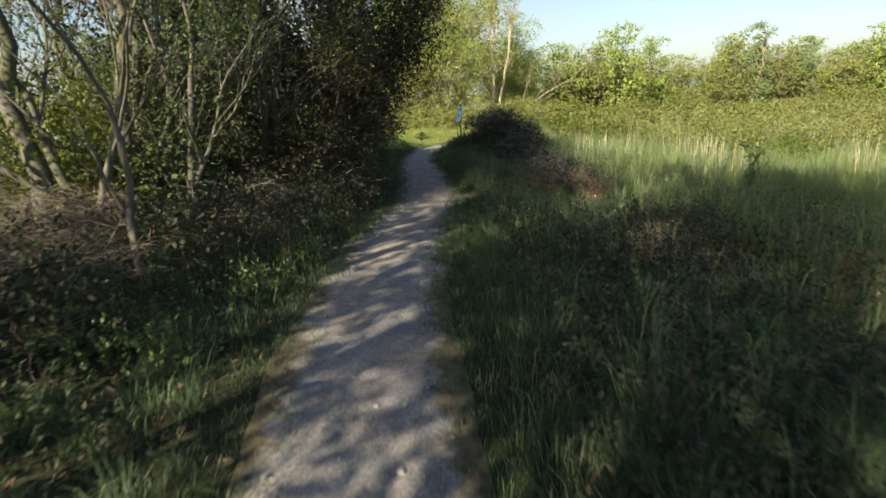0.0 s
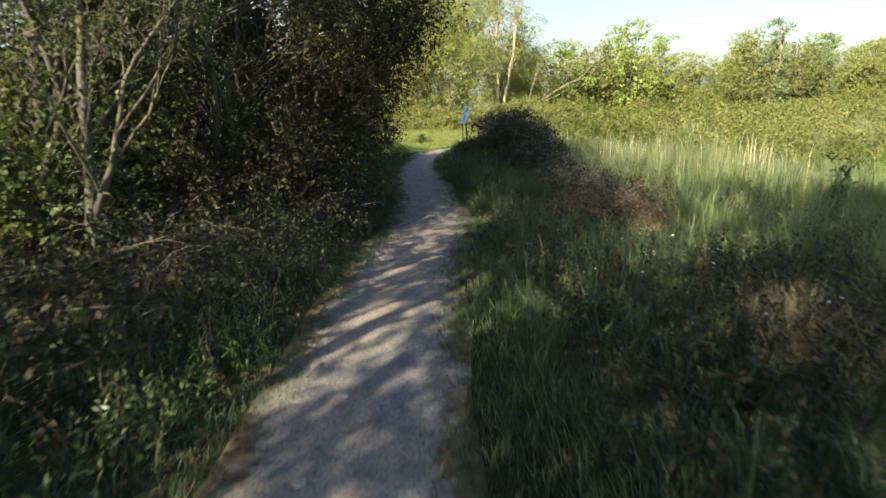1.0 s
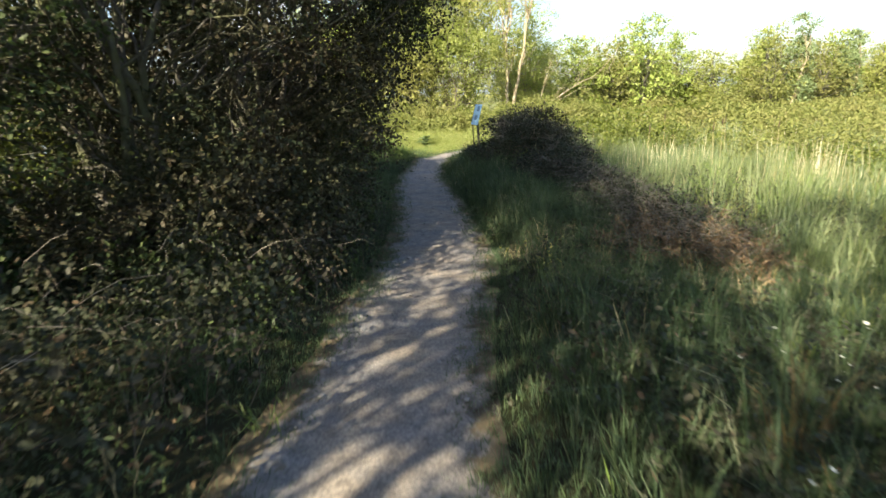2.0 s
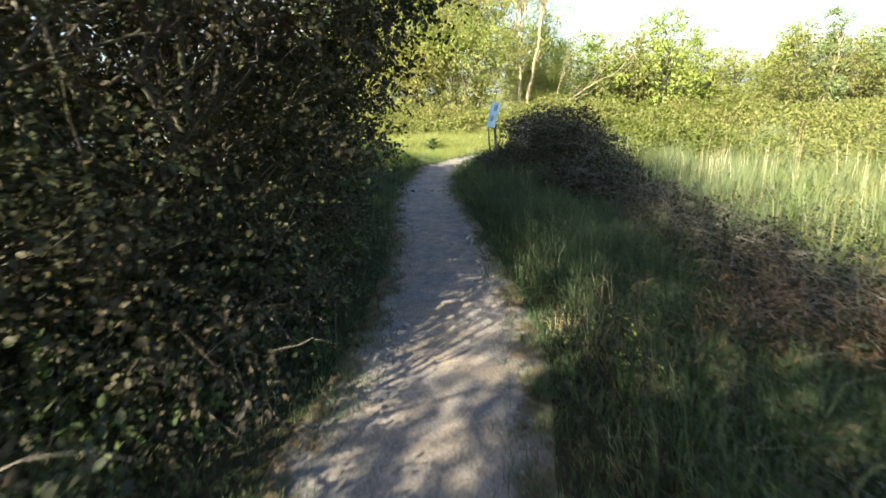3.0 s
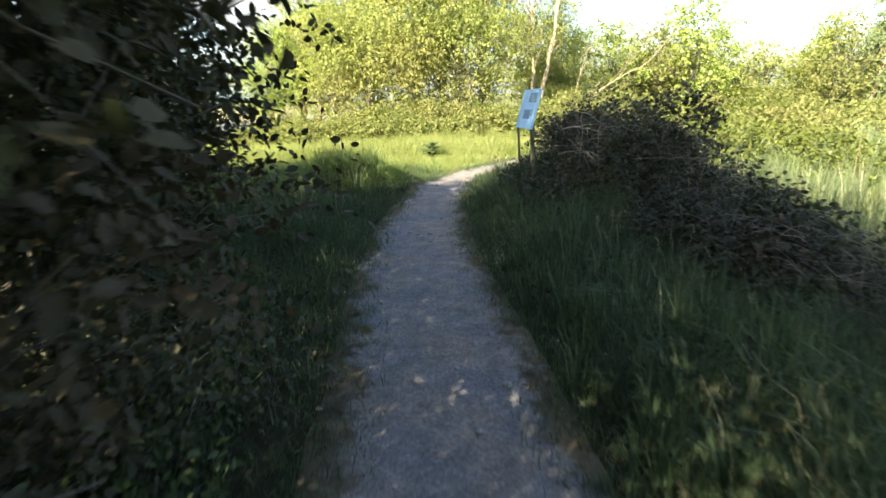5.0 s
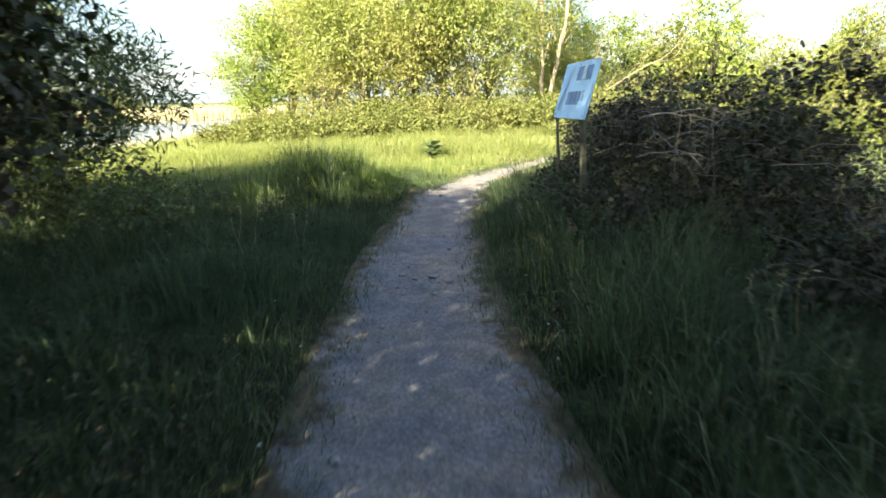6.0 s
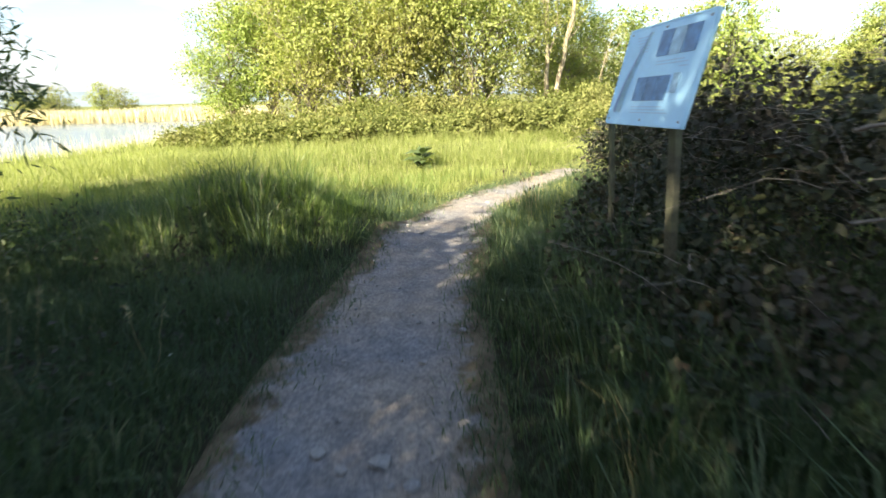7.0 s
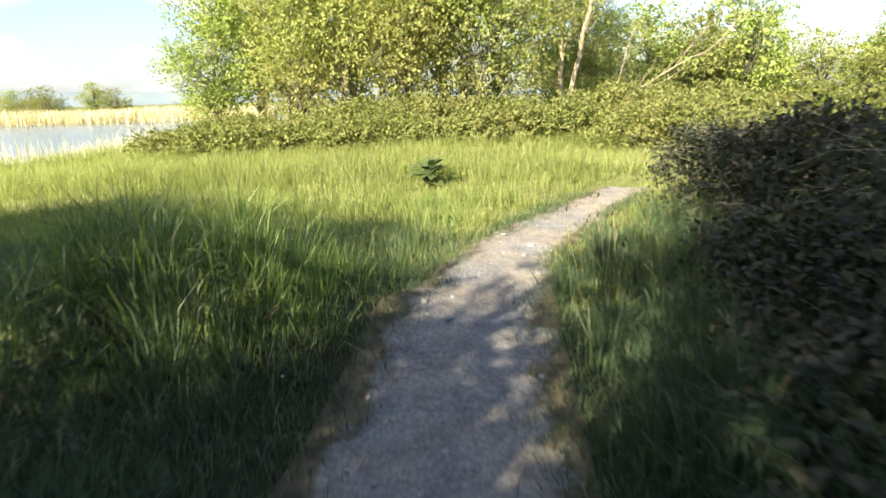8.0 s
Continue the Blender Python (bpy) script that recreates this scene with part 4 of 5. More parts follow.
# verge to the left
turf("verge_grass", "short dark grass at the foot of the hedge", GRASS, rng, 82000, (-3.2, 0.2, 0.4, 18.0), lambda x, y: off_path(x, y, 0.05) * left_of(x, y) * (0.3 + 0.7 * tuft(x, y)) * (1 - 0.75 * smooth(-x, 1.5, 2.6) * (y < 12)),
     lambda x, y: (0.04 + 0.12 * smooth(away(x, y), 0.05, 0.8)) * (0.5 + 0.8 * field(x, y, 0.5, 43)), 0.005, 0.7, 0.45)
tufted("grass_tussock", "dark green grass tussocks along the hedge foot", GRASS, rng, 1500, (-2.6, -0.2, 0.3, 16.5), lambda x, y: smooth(away(x, y), 0.1, 0.5) * left_of(x, y) * (0.15 + 0.85 * tuft(x, y, 0.8, 63)), lambda x, y: 0.14 + 0.2 * field(x, y, 0.8, 43), 24, 0.06, 0.005, 0.65)
herbs("verge_weeds", "dull nettles and brambles creeping along the hedge foot", BRAMBLE_LEAF, rng, 7000, (-4.5, -0.5, 0.3, 14), lambda x, y: smooth(away(x, y), 0.25, 0.7) * left_of(x, y) * smooth(field(x, y, 0.6, 64), 0.25, 0.6), lambda x, y: 0.14 + 0.2 * smooth(away(x, y), 0.2, 1.2), 8, 0.042, 0.02)
# lighter leaves gathered where a sun patch belongs, its light in their colour
herbs("fresh_weeds", "fresh green nettles, toned bright for a patch of sun", DOCK_LEAF, rng, 900, (-2.9, -1.0, 2.2, 4.0), lambda x, y: np.exp(-(((x + 2.0) / 0.42) ** 2 + ((y - 3.15) / 0.36) ** 2)), lambda x, y: 0.22 + 0 * x, 10, 0.045, 0.024)
herbs("hedge_weeds", "dull green nettles and young shoots leaning out from the hedge", WILLOW_LEAF, rng, 1500, (-2.6, -0.5, 7.5, 12.6), lambda x, y: smooth(away(x, y), 0.22, 0.6) * left_of(x, y) * (0.2 + 0.8 * smooth(field(x, y, 0.9, 80), 0.3, 0.6)), lambda x, y: 0.2 + 0.4 * smooth(away(x, y), 0.25, 1.0), 11, 0.05, 0.024, OVAL)
herbs("fresh_weeds", "fresh green cleavers and nettles at the foot of the hedge", DOCK_LEAF, rng, 800, (-2.2, -0.7, 3.6, 6.6), lambda x, y: smooth(away(x, y), 0.25, 0.5) * np.exp(-(((x + 1.45) / 0.4) ** 2 + ((y - 4.9) / 1.0) ** 2)), lambda x, y: 0.3 + 0 * x, 10, 0.045, 0.016)
# ragged margin where the gravel meets the clearing
turf("margin_grass", "thin bleached and trodden grass over the gravel's edge", THATCH, np.random.default_rng(731), 9000, (-2.2, 0.6, 11.5, 19.0), lambda x, y: smooth(away(x, y), -0.14, 0.0) * (1 - smooth(away(x, y), 0.12, 0.3)) * left_of(x, y) * (0.25 + 0.75 * tuft(x, y, 0.3, 97)),
     lambda x, y: 0.05 + 0.05 * field(x, y, 0.3, 98), 0.004, 0.9, 0.45)
tufted("margin_tuft", "small green grass tufts rooted in the gravel's edge", GRASS, np.random.default_rng(732), 240, (-2.2, 0.6, 11.5, 19.0), lambda x, y: smooth(away(x, y), -0.12, 0.02) * (1 - smooth(away(x, y), 0.1, 0.25)) * left_of(x, y) * (0.2 + 0.8 * tuft(x, y, 0.35, 99)), lambda x, y: 0.09 + 0.06 * field(x, y, 0.3, 98), 18, 0.05, 0.005, 0.8)
# the clearing
near_path = lambda x, y: (x < path_x(y) + 0.3) * smooth(y, 12.5, 15.0)
# dark copy on the shaded side, bright copy where the sun reaches
turf("meadow_grass", "fine dense grass beside the path, toned dark for the shade", GRASS, rng, 110000, (-5.0, 0.6, 13.2, 20.5), lambda x, y: off_path(x, y, 0.05) * (0.55 + 0.45 * tuft(x, y, 0.5, 69)) * near_path(x, y),
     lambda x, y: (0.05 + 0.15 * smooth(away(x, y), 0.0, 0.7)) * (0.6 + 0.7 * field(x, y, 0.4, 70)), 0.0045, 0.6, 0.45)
turf("meadow_grass", "fresh meadow grass of the clearing, toned bright for the sun", MEADOW, rng, 125000, (-15.0, 5.0, 17.5, 31.0), lambda x, y: off_path(x, y) * (0.4 + 0.6 * tuft(x, y, 0.6, 44)) * (x < path_x(y) + 0.3 + 9 * (y > 20.5)) * smooth(y, 17.5, 20.0) * (1 - smooth(lake(x, y), 0.45, 0.85)),
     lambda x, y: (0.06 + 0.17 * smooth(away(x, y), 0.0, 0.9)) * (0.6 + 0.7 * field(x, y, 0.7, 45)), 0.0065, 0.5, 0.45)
hump = lambda x, y: np.exp(-(((x + 1.5) / 1.0) ** 2 + ((y - 18.75) / 0.65) ** 2))
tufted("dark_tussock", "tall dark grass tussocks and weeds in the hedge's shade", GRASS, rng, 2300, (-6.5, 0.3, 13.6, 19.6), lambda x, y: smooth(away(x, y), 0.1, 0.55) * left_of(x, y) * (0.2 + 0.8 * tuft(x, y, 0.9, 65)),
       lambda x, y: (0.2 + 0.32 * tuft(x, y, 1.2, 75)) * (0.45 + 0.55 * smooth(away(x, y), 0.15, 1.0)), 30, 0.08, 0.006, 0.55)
herbs("meadow_weeds", "dark nettles and docks among the shaded grass", BRAMBLE_LEAF, rng, 1500, (-5.5, 0.0, 13.6, 19.2), lambda x, y: smooth(away(x, y), 0.2, 0.6) * left_of(x, y) * smooth(field(x, y, 0.7, 76), 0.35, 0.65), lambda x, y: 0.16 + 0.14 * smooth(away(x, y), 0.2, 1.2), 8, 0.042, 0.018)
tufted("lush_tussock", "lush tall grass standing in a hump beside the path", LUSH, rng, 3000, (-6.5, 0.6, 17.4, 22.4), lambda x, y: smooth(away(x, y), 0.12, 0.5) * left_of(x, y) * (0.12 * smooth(y, 18.3, 19) + 0.88 * hump(x, y)),
       lambda x, y: (0.2 + 0.3 * hump(x, y)) * (0.7 + 0.6 * field(x, y, 0.6, 45)) * (0.45 + 0.55 * smooth(away(x, y), 0.2, 1.0)), 46, 0.1, 0.0048, 0.7)
tufted("meadow_tussock", "fresh grass tussocks beyond the hump", MEADOW, rng, 1500, (-8.5, 3.5, 20.5, 25.5), lambda x, y: smooth(away(x, y), 0.1, 0.5) * (0.25 + 0.75 * tuft(x, y, 1.1, 65)) * (1 - 0.7 * hump(x, y)),
       lambda x, y: (0.16 + 0.22 * tuft(x, y, 1.4, 77)) * (0.5 + 0.5 * smooth(away(x, y), 0.2, 1.0)), 30, 0.11, 0.006, 0.7)
tufted("meadow_tussock", "yellow-green grass tussocks across the sunny clearing", MEADOW, rng, 1500, (-9.5, 6.0, 24, 31.0), lambda x, y: tuft(x, y, 1.3, 66) * (1 - smooth(lake(x, y), 0.45, 0.85)), lambda x, y: 0.3 + 0 * x, 24, 0.13, 0.009, 0.75)
tufted("meadow_tussock", "long pale grass leaning against the foot of the scrub", MEADOW, rng, 420, (-7.5, 5.0, 27.6, 30.2), lambda x, y: np.exp(-((y - 28.7 - 0.02 * x * x) / 0.5) ** 2), lambda x, y: 0.34 + 0.2 * field(x, y, 0.8, 97), 24, 0.14, 0.009, 0.7)
tufted("verge_tussock", "tall soft grass leaning out of the shaded verge", GRASS, rng, 1500, (0.3, 2.0, 10.0, 20.8), lambda x, y: smooth(away(x, y), 0.1, 0.4) * right_of(x, y) * (0.3 + 0.7 * tuft(x, y, 0.7, 78)) * (1 - smooth(x, 1.4, 2.0)),
       lambda x, y: 0.26 + 0.34 * smooth(away(x, y), 0.2, 0.8) * field(x, y, 0.8, 79), 32, 0.08, 0.006, 0.5)
turf("bend_grass", "sunny short grass at the bend of the path", MEADOW, rng, 26000, (0.4, 3.6, 18.8, 24.0), lambda x, y: off_path(x, y) * right_of(x, y) * (0.4 + 0.6 * tuft(x, y, 0.5, 83)), lambda x, y: 0.07 + 0.22 * smooth(away(x, y), 0.1, 0.8), 0.0055, 0.5, 0.45)
# fine blades creeping over the edges of the gravel
for side in (-1, 1):
    n = 26000
    y = rng.uniform(1.0, 22.5, n)
    d = rng.normal(size=n) * 0.13 + 0.08
    x = path_x(y) + side * (path_w(y) + d)
    k = (rng.random(n) < 0.25 + 0.75 * smooth(field(x, y, 0.22, 74), 0.35, 0.6)) & (d > -0.16)
    x, y = x[k], y[k]
    v, t = blades(rng, np.stack([x, y, land(x, y)], 1), rng.uniform(0.025, 0.11, len(x)), 0.004, 0.8, 0.45)
    tagged(new("edge_grass", mesh_of("edge_grass", v, t, GRASS)), "short trodden grass along the edge of the gravel", "grass", kind="stuff")
# the marsh
tufted("marsh_sedge", "blue-green sedge and rush tussocks over the wet ground", SEDGE, rng, 4200, (2.6, 16, 1.0, 24), lambda x, y: (0.25 + 0.75 * tuft(x, y, 1.0, 46)) * smooth(x, 2.4, 3.4), lambda x, y: 0.4 + 0.4 * field(x, y, 1.4, 47), 22, 0.11, 0.01, 0.4)
turf("marsh_grass", "pale green marsh grass between the sedge tussocks", MEADOW, rng, 32000, (2.4, 16, 1.0, 26), lambda x, y: smooth(x, 2.4, 3.4) * (0.4 + 0.6 * tuft(x, y, 0.9, 67)), lambda x, y: 0.18 + 0.2 * field(x, y, 1.0, 68), 0.009, 0.5, 0.45)
turf("marsh_sedge", "blue-green sedge and rushes beyond", SEDGE, rng, 20000, (16, 40, 6, 46), lambda x, y: 0.3 + 0.7 * tuft(x, y, 1.2, 48), lambda x, y: 0.5 + 0.4 * field(x, y, 2, 49), 0.02, 0.3, 0.4)
turf("dry_reeds", "pale dry reed stalks standing in the marsh", STRAW, rng, 6000, (2.8, 24, 9, 30), lambda x, y: smooth(field(x, y, 1.5, 50), 0.66, 0.92) * smooth(x - 0.12 * y, 1.0, 3.0), lambda x, y: 0.65 + 0.45 * field(x, y, 1.0, 51), 0.008, 0.16, 0.3)
tufted("lush_tussock", "mounded green grass tussocks swelling out of the marsh", LUSH, rng, 520, (2.6, 13, 6.5, 24), lambda x, y: smooth(x, 2.6, 3.4) * smooth(field(x, y, 1.3, 92), 0.35, 0.7), lambda x, y: 0.42 + 0.2 * field(x, y, 0.9, 93), 60, 0.2, 0.008, 0.7)
for cx, cy, wide, n in ((4.0, 15.0, 0.55, 420), (5.3, 16.0, 0.4, 200), (7.6, 15.2, 0.8, 520), (10.4, 12.4, 0.7, 300), (8.6, 19.5, 0.8, 380), (12.5, 17.0, 0.9, 420), (3.6, 18.2, 0.35, 160)):
    turf("reed_stand", "stand of pale reed stalks rising above the marsh grass, glare in their colour", PALE_REED, rng, n, (cx - 2 * wide, cx + 2 * wide, cy - 2 * wide, cy + 2 * wide), lambda x, y: np.exp(-((x - cx) ** 2 + (y - cy) ** 2) / wide ** 2), lambda x, y: 0.68 + 0.3 * field(x, y, 0.5, 94), 0.009, 0.12, 0.3)
tufted("tan_tussock", "tawny sedge tussock among the dark marsh grass", STRAW, rng, 18, (2.0, 2.5, 5.2, 5.7), lambda x, y: 1 + 0 * x, lambda x, y: 0.42 + 0 * x, 40, 0.12, 0.005, 0.9)
tufted("rust_grass", "rust-brown tussock of last year's grass", RUST, rng, 150, (1.3, 5.2, 3.6, 9.0), lambda x, y: smooth(field(x, y, 1.0, 53), 0.4, 0.7), lambda x, y: 0.35 + 0.2 * field(x, y, 0.5, 54), 40, 0.1, 0.005, 0.6)
turf("bank_grass", "rough pale green grass down the lake bank", MEADOW, rng, 34000, (-27, -7, 24, 48), lambda x, y: (1 - smooth(lake(x, y), 0.5, 0.9)) * smooth(-x - 0.25 * (y - 24), 4, 9) * (1 - smooth(y + x, 26, 34)), lambda x, y: 0.25 + 0.2 * field(x, y, 1.5, 81), 0.014, 0.4, 0.45)
turf("shore_reeds", "pale straw-coloured reeds along the lake shore", PALE_REED, rng, 26000, (-24, -9, 24, 60), lambda x, y: smooth(lake(x, y), 0.02, 0.15) * (1 - smooth(lake(x, y), 0.6, 0.95)), lambda x, y: 0.6 + 0.35 * field(x, y, 2, 55), 0.016, 0.12, 0.3)
turf("shore_reeds", "pale straw-coloured reed bed across the lake", PALE_REED, rng, 30000, (-80, -18, 71, 78), lambda x, y: smooth(y, 72, 73), lambda x, y: 1.2 + 0.3 * field(x, y, 5, 56), 0.06, 0.2, 0.3)

# fallen leaves and sticks under the hedge
rng = np.random.default_rng(320)
x, y = scatter(rng, 16000, -6.5, -0.7, -1, 13.5, lambda x, y: off_path(x, y, 0.1) * (0.3 + 0.7 * smooth(-x, 1.2, 2.6)))
p = np.stack([x, y, land(x, y) + rng.uniform(0.0, 0.04, len(x))], 1)
v, t = leaves(p, rand_dirs(rng, len(x)) * np.array([1, 1, 0.3]), unit(np.array([0, 0, 1.0]) + rand_dirs(rng, len(x)) * 0.5), rng.uniform(0.03, 0.08, len(x)), 0.03, DIAMOND)
tagged(new("leaf_litter", mesh_of("leaf_litter", v, t, LITTER)), "brown fallen leaves and dead bracken under the bushes", "leaf litter", kind="stuff")
tufted("verge_tussock", "tall dark grass in front of the bramble heap", GRASS, np.random.default_rng(777), 420, (0.5, 1.5, 14.4, 17.0), lambda x, y: smooth(away(x, y), 0.12, 0.4) * (0.4 + 0.6 * tuft(x, y, 0.6, 91)) * (1 - smooth(x, 1.2, 1.5)), lambda x, y: 0.26 + 0.3 * smooth(away(x, y), 0.2, 0.8), 30, 0.08, 0.006, 0.5)


# ---- the information sign ----
BOARD = plain("sign_laminate", (0.44, 0.75, 0.98), 0.6, 0, 0.5, 0.04)
PHOTO = plain("sign_photo", (0.1, 0.235, 0.44), 0.5, 0, 0.5, 0.4)
PALE_PHOTO = plain("sign_photo_pale", (0.22, 0.41, 0.56), 0.22, 0, 0.5, 0.4)
INK = plain("sign_ink", (0.4, 0.62, 0.83), 0.4, 0, 0.4, 0.1)
MAP_BLUE = plain("sign_map_blue", (0.33, 0.53, 0.8), 0.3, 0, 0.4, 0.12)
MAP_GREEN = plain("sign_map_green", (0.43, 0.7, 0.84), 0.3, 0, 0.4, 0.2)
SCREW = plain("sign_screw", (0.3, 0.31, 0.33), 0.35, 1.0)
# weathered timber, with the posts' shade darkened into its colour
TIMBER = rough_material("shade_dark_weathered_post", (0.045, 0.045, 0.032), (0.125, 0.121, 0.082), 22.0, 0.85, 0.004, (0.15, 0.155, 0.09), 4.0)
foot = Vector((0.80, 16.66, gz(0.8, 16.66)))
sign = thing("information_sign", foot, "tilted pale blue information board on two weathered, shade-darkened timber posts", "sign")
BW, BH, TH = 0.72, 0.45, 0.018
# the board's own frame: u runs from its far end to its near end, v up its face, w out towards the path
u = Vector((0.08, -0.76, 0.01)).normalized()
up0 = Vector((0.115, 0.0, 0.43))
vv = (up0 - u * up0.dot(u)).normalized()
ww = u.cross(vv)
if ww.x > 0:
    ww = -ww
low = Vector((0.74, 17.04, 0.72)) - foot
face = Matrix((u, vv, ww)).transposed().to_4x4()
face.translation = low


def on_face(name, u0, v0, u1, v1, w0, w1, mat, label="", parent=None, bevel=0.0):
    bm = bmesh.new()
    add_box(bm, u0, v0, w0, u1, v1, w1, bevel)
    ob = part(name, bm, mat, parent or sign, label)
    if parent is None:
        ob.matrix_local = face
    return ob


board = on_face("board", 0, 0, BW, BH, -TH, 0, BOARD, "pale laminated board with pictures and small print", None, 0.004)
rim = bmesh.new()
for a in ((0, 0, BW, 0.008), (0, BH - 0.008, BW, BH), (0, 0.008, 0.008, BH - 0.008), (BW - 0.008, 0.008, BW, BH - 0.008)):
    add_box(rim, a[0], a[1], 0.0005, a[2], a[3], 0.003)
part("rim", rim, BOARD, board)
for r0, v0, v1, us in ((0, 0.3, 0.41, ((0.335, 0.435), (0.44, 0.54), (0.545, 0.645))), (1, 0.11, 0.215, ((0.225, 0.32), (0.325, 0.42), (0.425, 0.52)))):
    for k, (u0, u1) in enumerate(us):
        on_face("picture", u0, v0, u1, v1, 0.0005, 0.0025, PHOTO if (k, r0) != (1, 0) else PALE_PHOTO, "dark bluish photograph" if k == 0 else "", board)
on_face("picture", 0.545, 0.14, 0.595, 0.22, 0.0005, 0.002, PALE_PHOTO, "small pale drawing", board)
for v0, u0, u1, n in ((0.262, 0.36, 0.62, 2), (0.055, 0.24, 0.58, 3), (0.245, 0.56, 0.63, 1)):
    for k in range(n):
        on_face("print_line", u0, v0 + k * 0.013, u1 - 0.03 * ((k * 7) % 3), v0 + k * 0.013 + 0.005, 0.0005, 0.0016, INK, "", board)
for k in range(6):
    on_face("print_line", 0.1 + 0.012 * k, 0.40 - 0.014 * k, 0.24, 0.405 - 0.014 * k, 0.0005, 0.0016, INK, "", board)
# the bowed ribbon of the shoreline map
for name, mat, off, wide in (("map_lake", MAP_BLUE, 0.0, 0.026), ("map_shore", MAP_GREEN, 0.029, 0.06)):
    bm = bmesh.new()
    last = None
    for k in range(17):
        s = k / 16
        cu, cv = 0.05 + 0.17 * s ** 1.6 + off * (1 - s * 0.6), 0.06 + 0.36 * s
        row = [bm.verts.new((cu, cv, 0.0018)), bm.verts.new((cu + wide * (1 - 0.7 * s), cv - 0.004, 0.0018))]
        if last:
            bm.faces.new((last[0], last[1], row[1], row[0]))
        last = row
    bmesh.ops.solidify(bm, geom=bm.faces[:], thickness=0.001)
    part(name, bm, mat, board, "blue and green map ribbon")
for u0 in (0.03, BW / 2, BW - 0.03):
    for v0 in (0.025, BH - 0.025):
        bm = bmesh.new()
        bmesh.ops.create_cone(bm, cap_ends=True, segments=10, radius1=0.006, radius2=0.004, depth=0.004, matrix=Matrix.Translation((u0, v0, 0.002)))
        part("screw", bm, SCREW, board)
for s, name in ((-0.006, "post"), (0.605, "post")):
    at = low + u * s - ww * 0.034
    bm = bmesh.new()
    half = 0.019 if s > 0.1 else 0.011
    add_box(bm, -half, -half, -0.3, half, half, at.z + (0.06 if s > 0.1 else 0.02), 0.004)
    bmesh.ops.rotate(bm, cent=(0, 0, 0), matrix=Matrix.Rotation(math.atan2(u.y, u.x) + 0.35, 3, 'Z'), verts=bm.verts[:])
    for v in bm.verts:
        v.co.x += 0.16 * max(0.0, v.co.z - at.z) - 0.05 * min(0.0, v.co.z - at.z) + at.x
        v.co.y += at.y
    part(name, bm, TIMBER, sign, "square weathered timber post, darkened for shade")


# ---- the plants and small things that can be told apart ----
def stalk(parent, name, pts, radii, mat, label="", sides=5):
    v, t = tube(pts, radii, sides)
    return part_of(parent, name, mesh_of(name, v, t, mat, smooth=True), label)


def blade_leaf(name, length, width, mat, wave=0.12, fold=0.1, k=7, tipped=1.0):
    """One broad leaf along x with a midrib fold and a wavy margin."""
    bm = bmesh.new()
    rows = []
    for i in range(k):
        s = i / (k - 1)
        w = width * 0.5 * math.sin(math.pi * min(1, 0.06 + s * 0.94) ** 0.75) ** tipped + 0.001
        z = -0.35 * length * s * s + 0.18 * length * s
        rows.append([bm.verts.new((length * s, -w, z + fold * w + wave * w * math.sin(i * 2.3))), bm.verts.new((length * s, 0, z)), bm.verts.new((length * s, w, z + fold * w - wave * w * math.sin(i * 1.9)))])
    for a, b in zip(rows, rows[1:]):
        bm.faces.new((a[0], a[1], b[1], b[0]))
        bm.faces.new((a[1], a[2], b[2], b[1]))
    me = bpy.data.meshes.new(name)
    bm.to_mesh(me)
    bm.free()
    me.materials.append(mat)
    for p in me.polygons:
        p.use_smooth = True
    return me


def dock(x, y, n, size, seed, label):
    rng = np.random.default_rng(seed)
    ob = thing("dock_plant", (x, y, gz(x, y)), label, "plant")
    me = blade_leaf("leaf", 0.3 * size, 0.15 * size, DOCK_LEAF)
    for i in range(n):
        leaf = part_of(ob, "leaf", me)
        a = i * 2.4 + rng.uniform(-0.3, 0.3)
        up = rng.uniform(0.0, 0.28) * size
        leaf.matrix_local = Matrix.LocRotScale((0.02 * math.cos(a), 0.02 * math.sin(a), 0.03 + up), Euler((rng.uniform(-0.3, 0.3), -rng.uniform(0.0, 0.8), a)), (rng.uniform(0.7, 1.15),) * 3)
    for i in range(2):
        stalk(ob, "stalk", bowed(rng, (0, 0, -0.03), (rng.uniform(-0.06, 0.06), rng.uniform(-0.06, 0.06), 0.42 * size), 0.03, 6), np.linspace(0.006, 0.003, 6), DOCK_LEAF)
    return ob


dock(-0.44, 23.6, 26, 1.05, 401, "leafy dark green dock plant alone in the sunny grass")

# yellow-flowered plants at the verge
YELLOW = leaf_material("yellow_petal", [(0.0, (0.58, 0.52, 0.1)), (1.0, (0.72, 0.68, 0.2))], 0.3, 0.5)
WHITE_PETAL = leaf_material("white_petal", [(0.0, (0.6, 0.6, 0.55)), (1.0, (0.8, 0.8, 0.74))], 0.3, 0.5)
SEED = rough_material("seed_head", (0.03, 0.022, 0.015), (0.09, 0.065, 0.04), 90.0, 0.9, 0.002)


def petals(name, mat, count, length, width):
    v, t = leaves(np.zeros((count, 3)), np.stack([np.cos(np.arange(count) * 6.283 / count), np.sin(np.arange(count) * 6.283 / count), np.full(count, 0.35)], 1), np.tile([0, 0, 1.0], (count, 1)), length, width, OVAL)
    return mesh_of(name, v, t, mat)


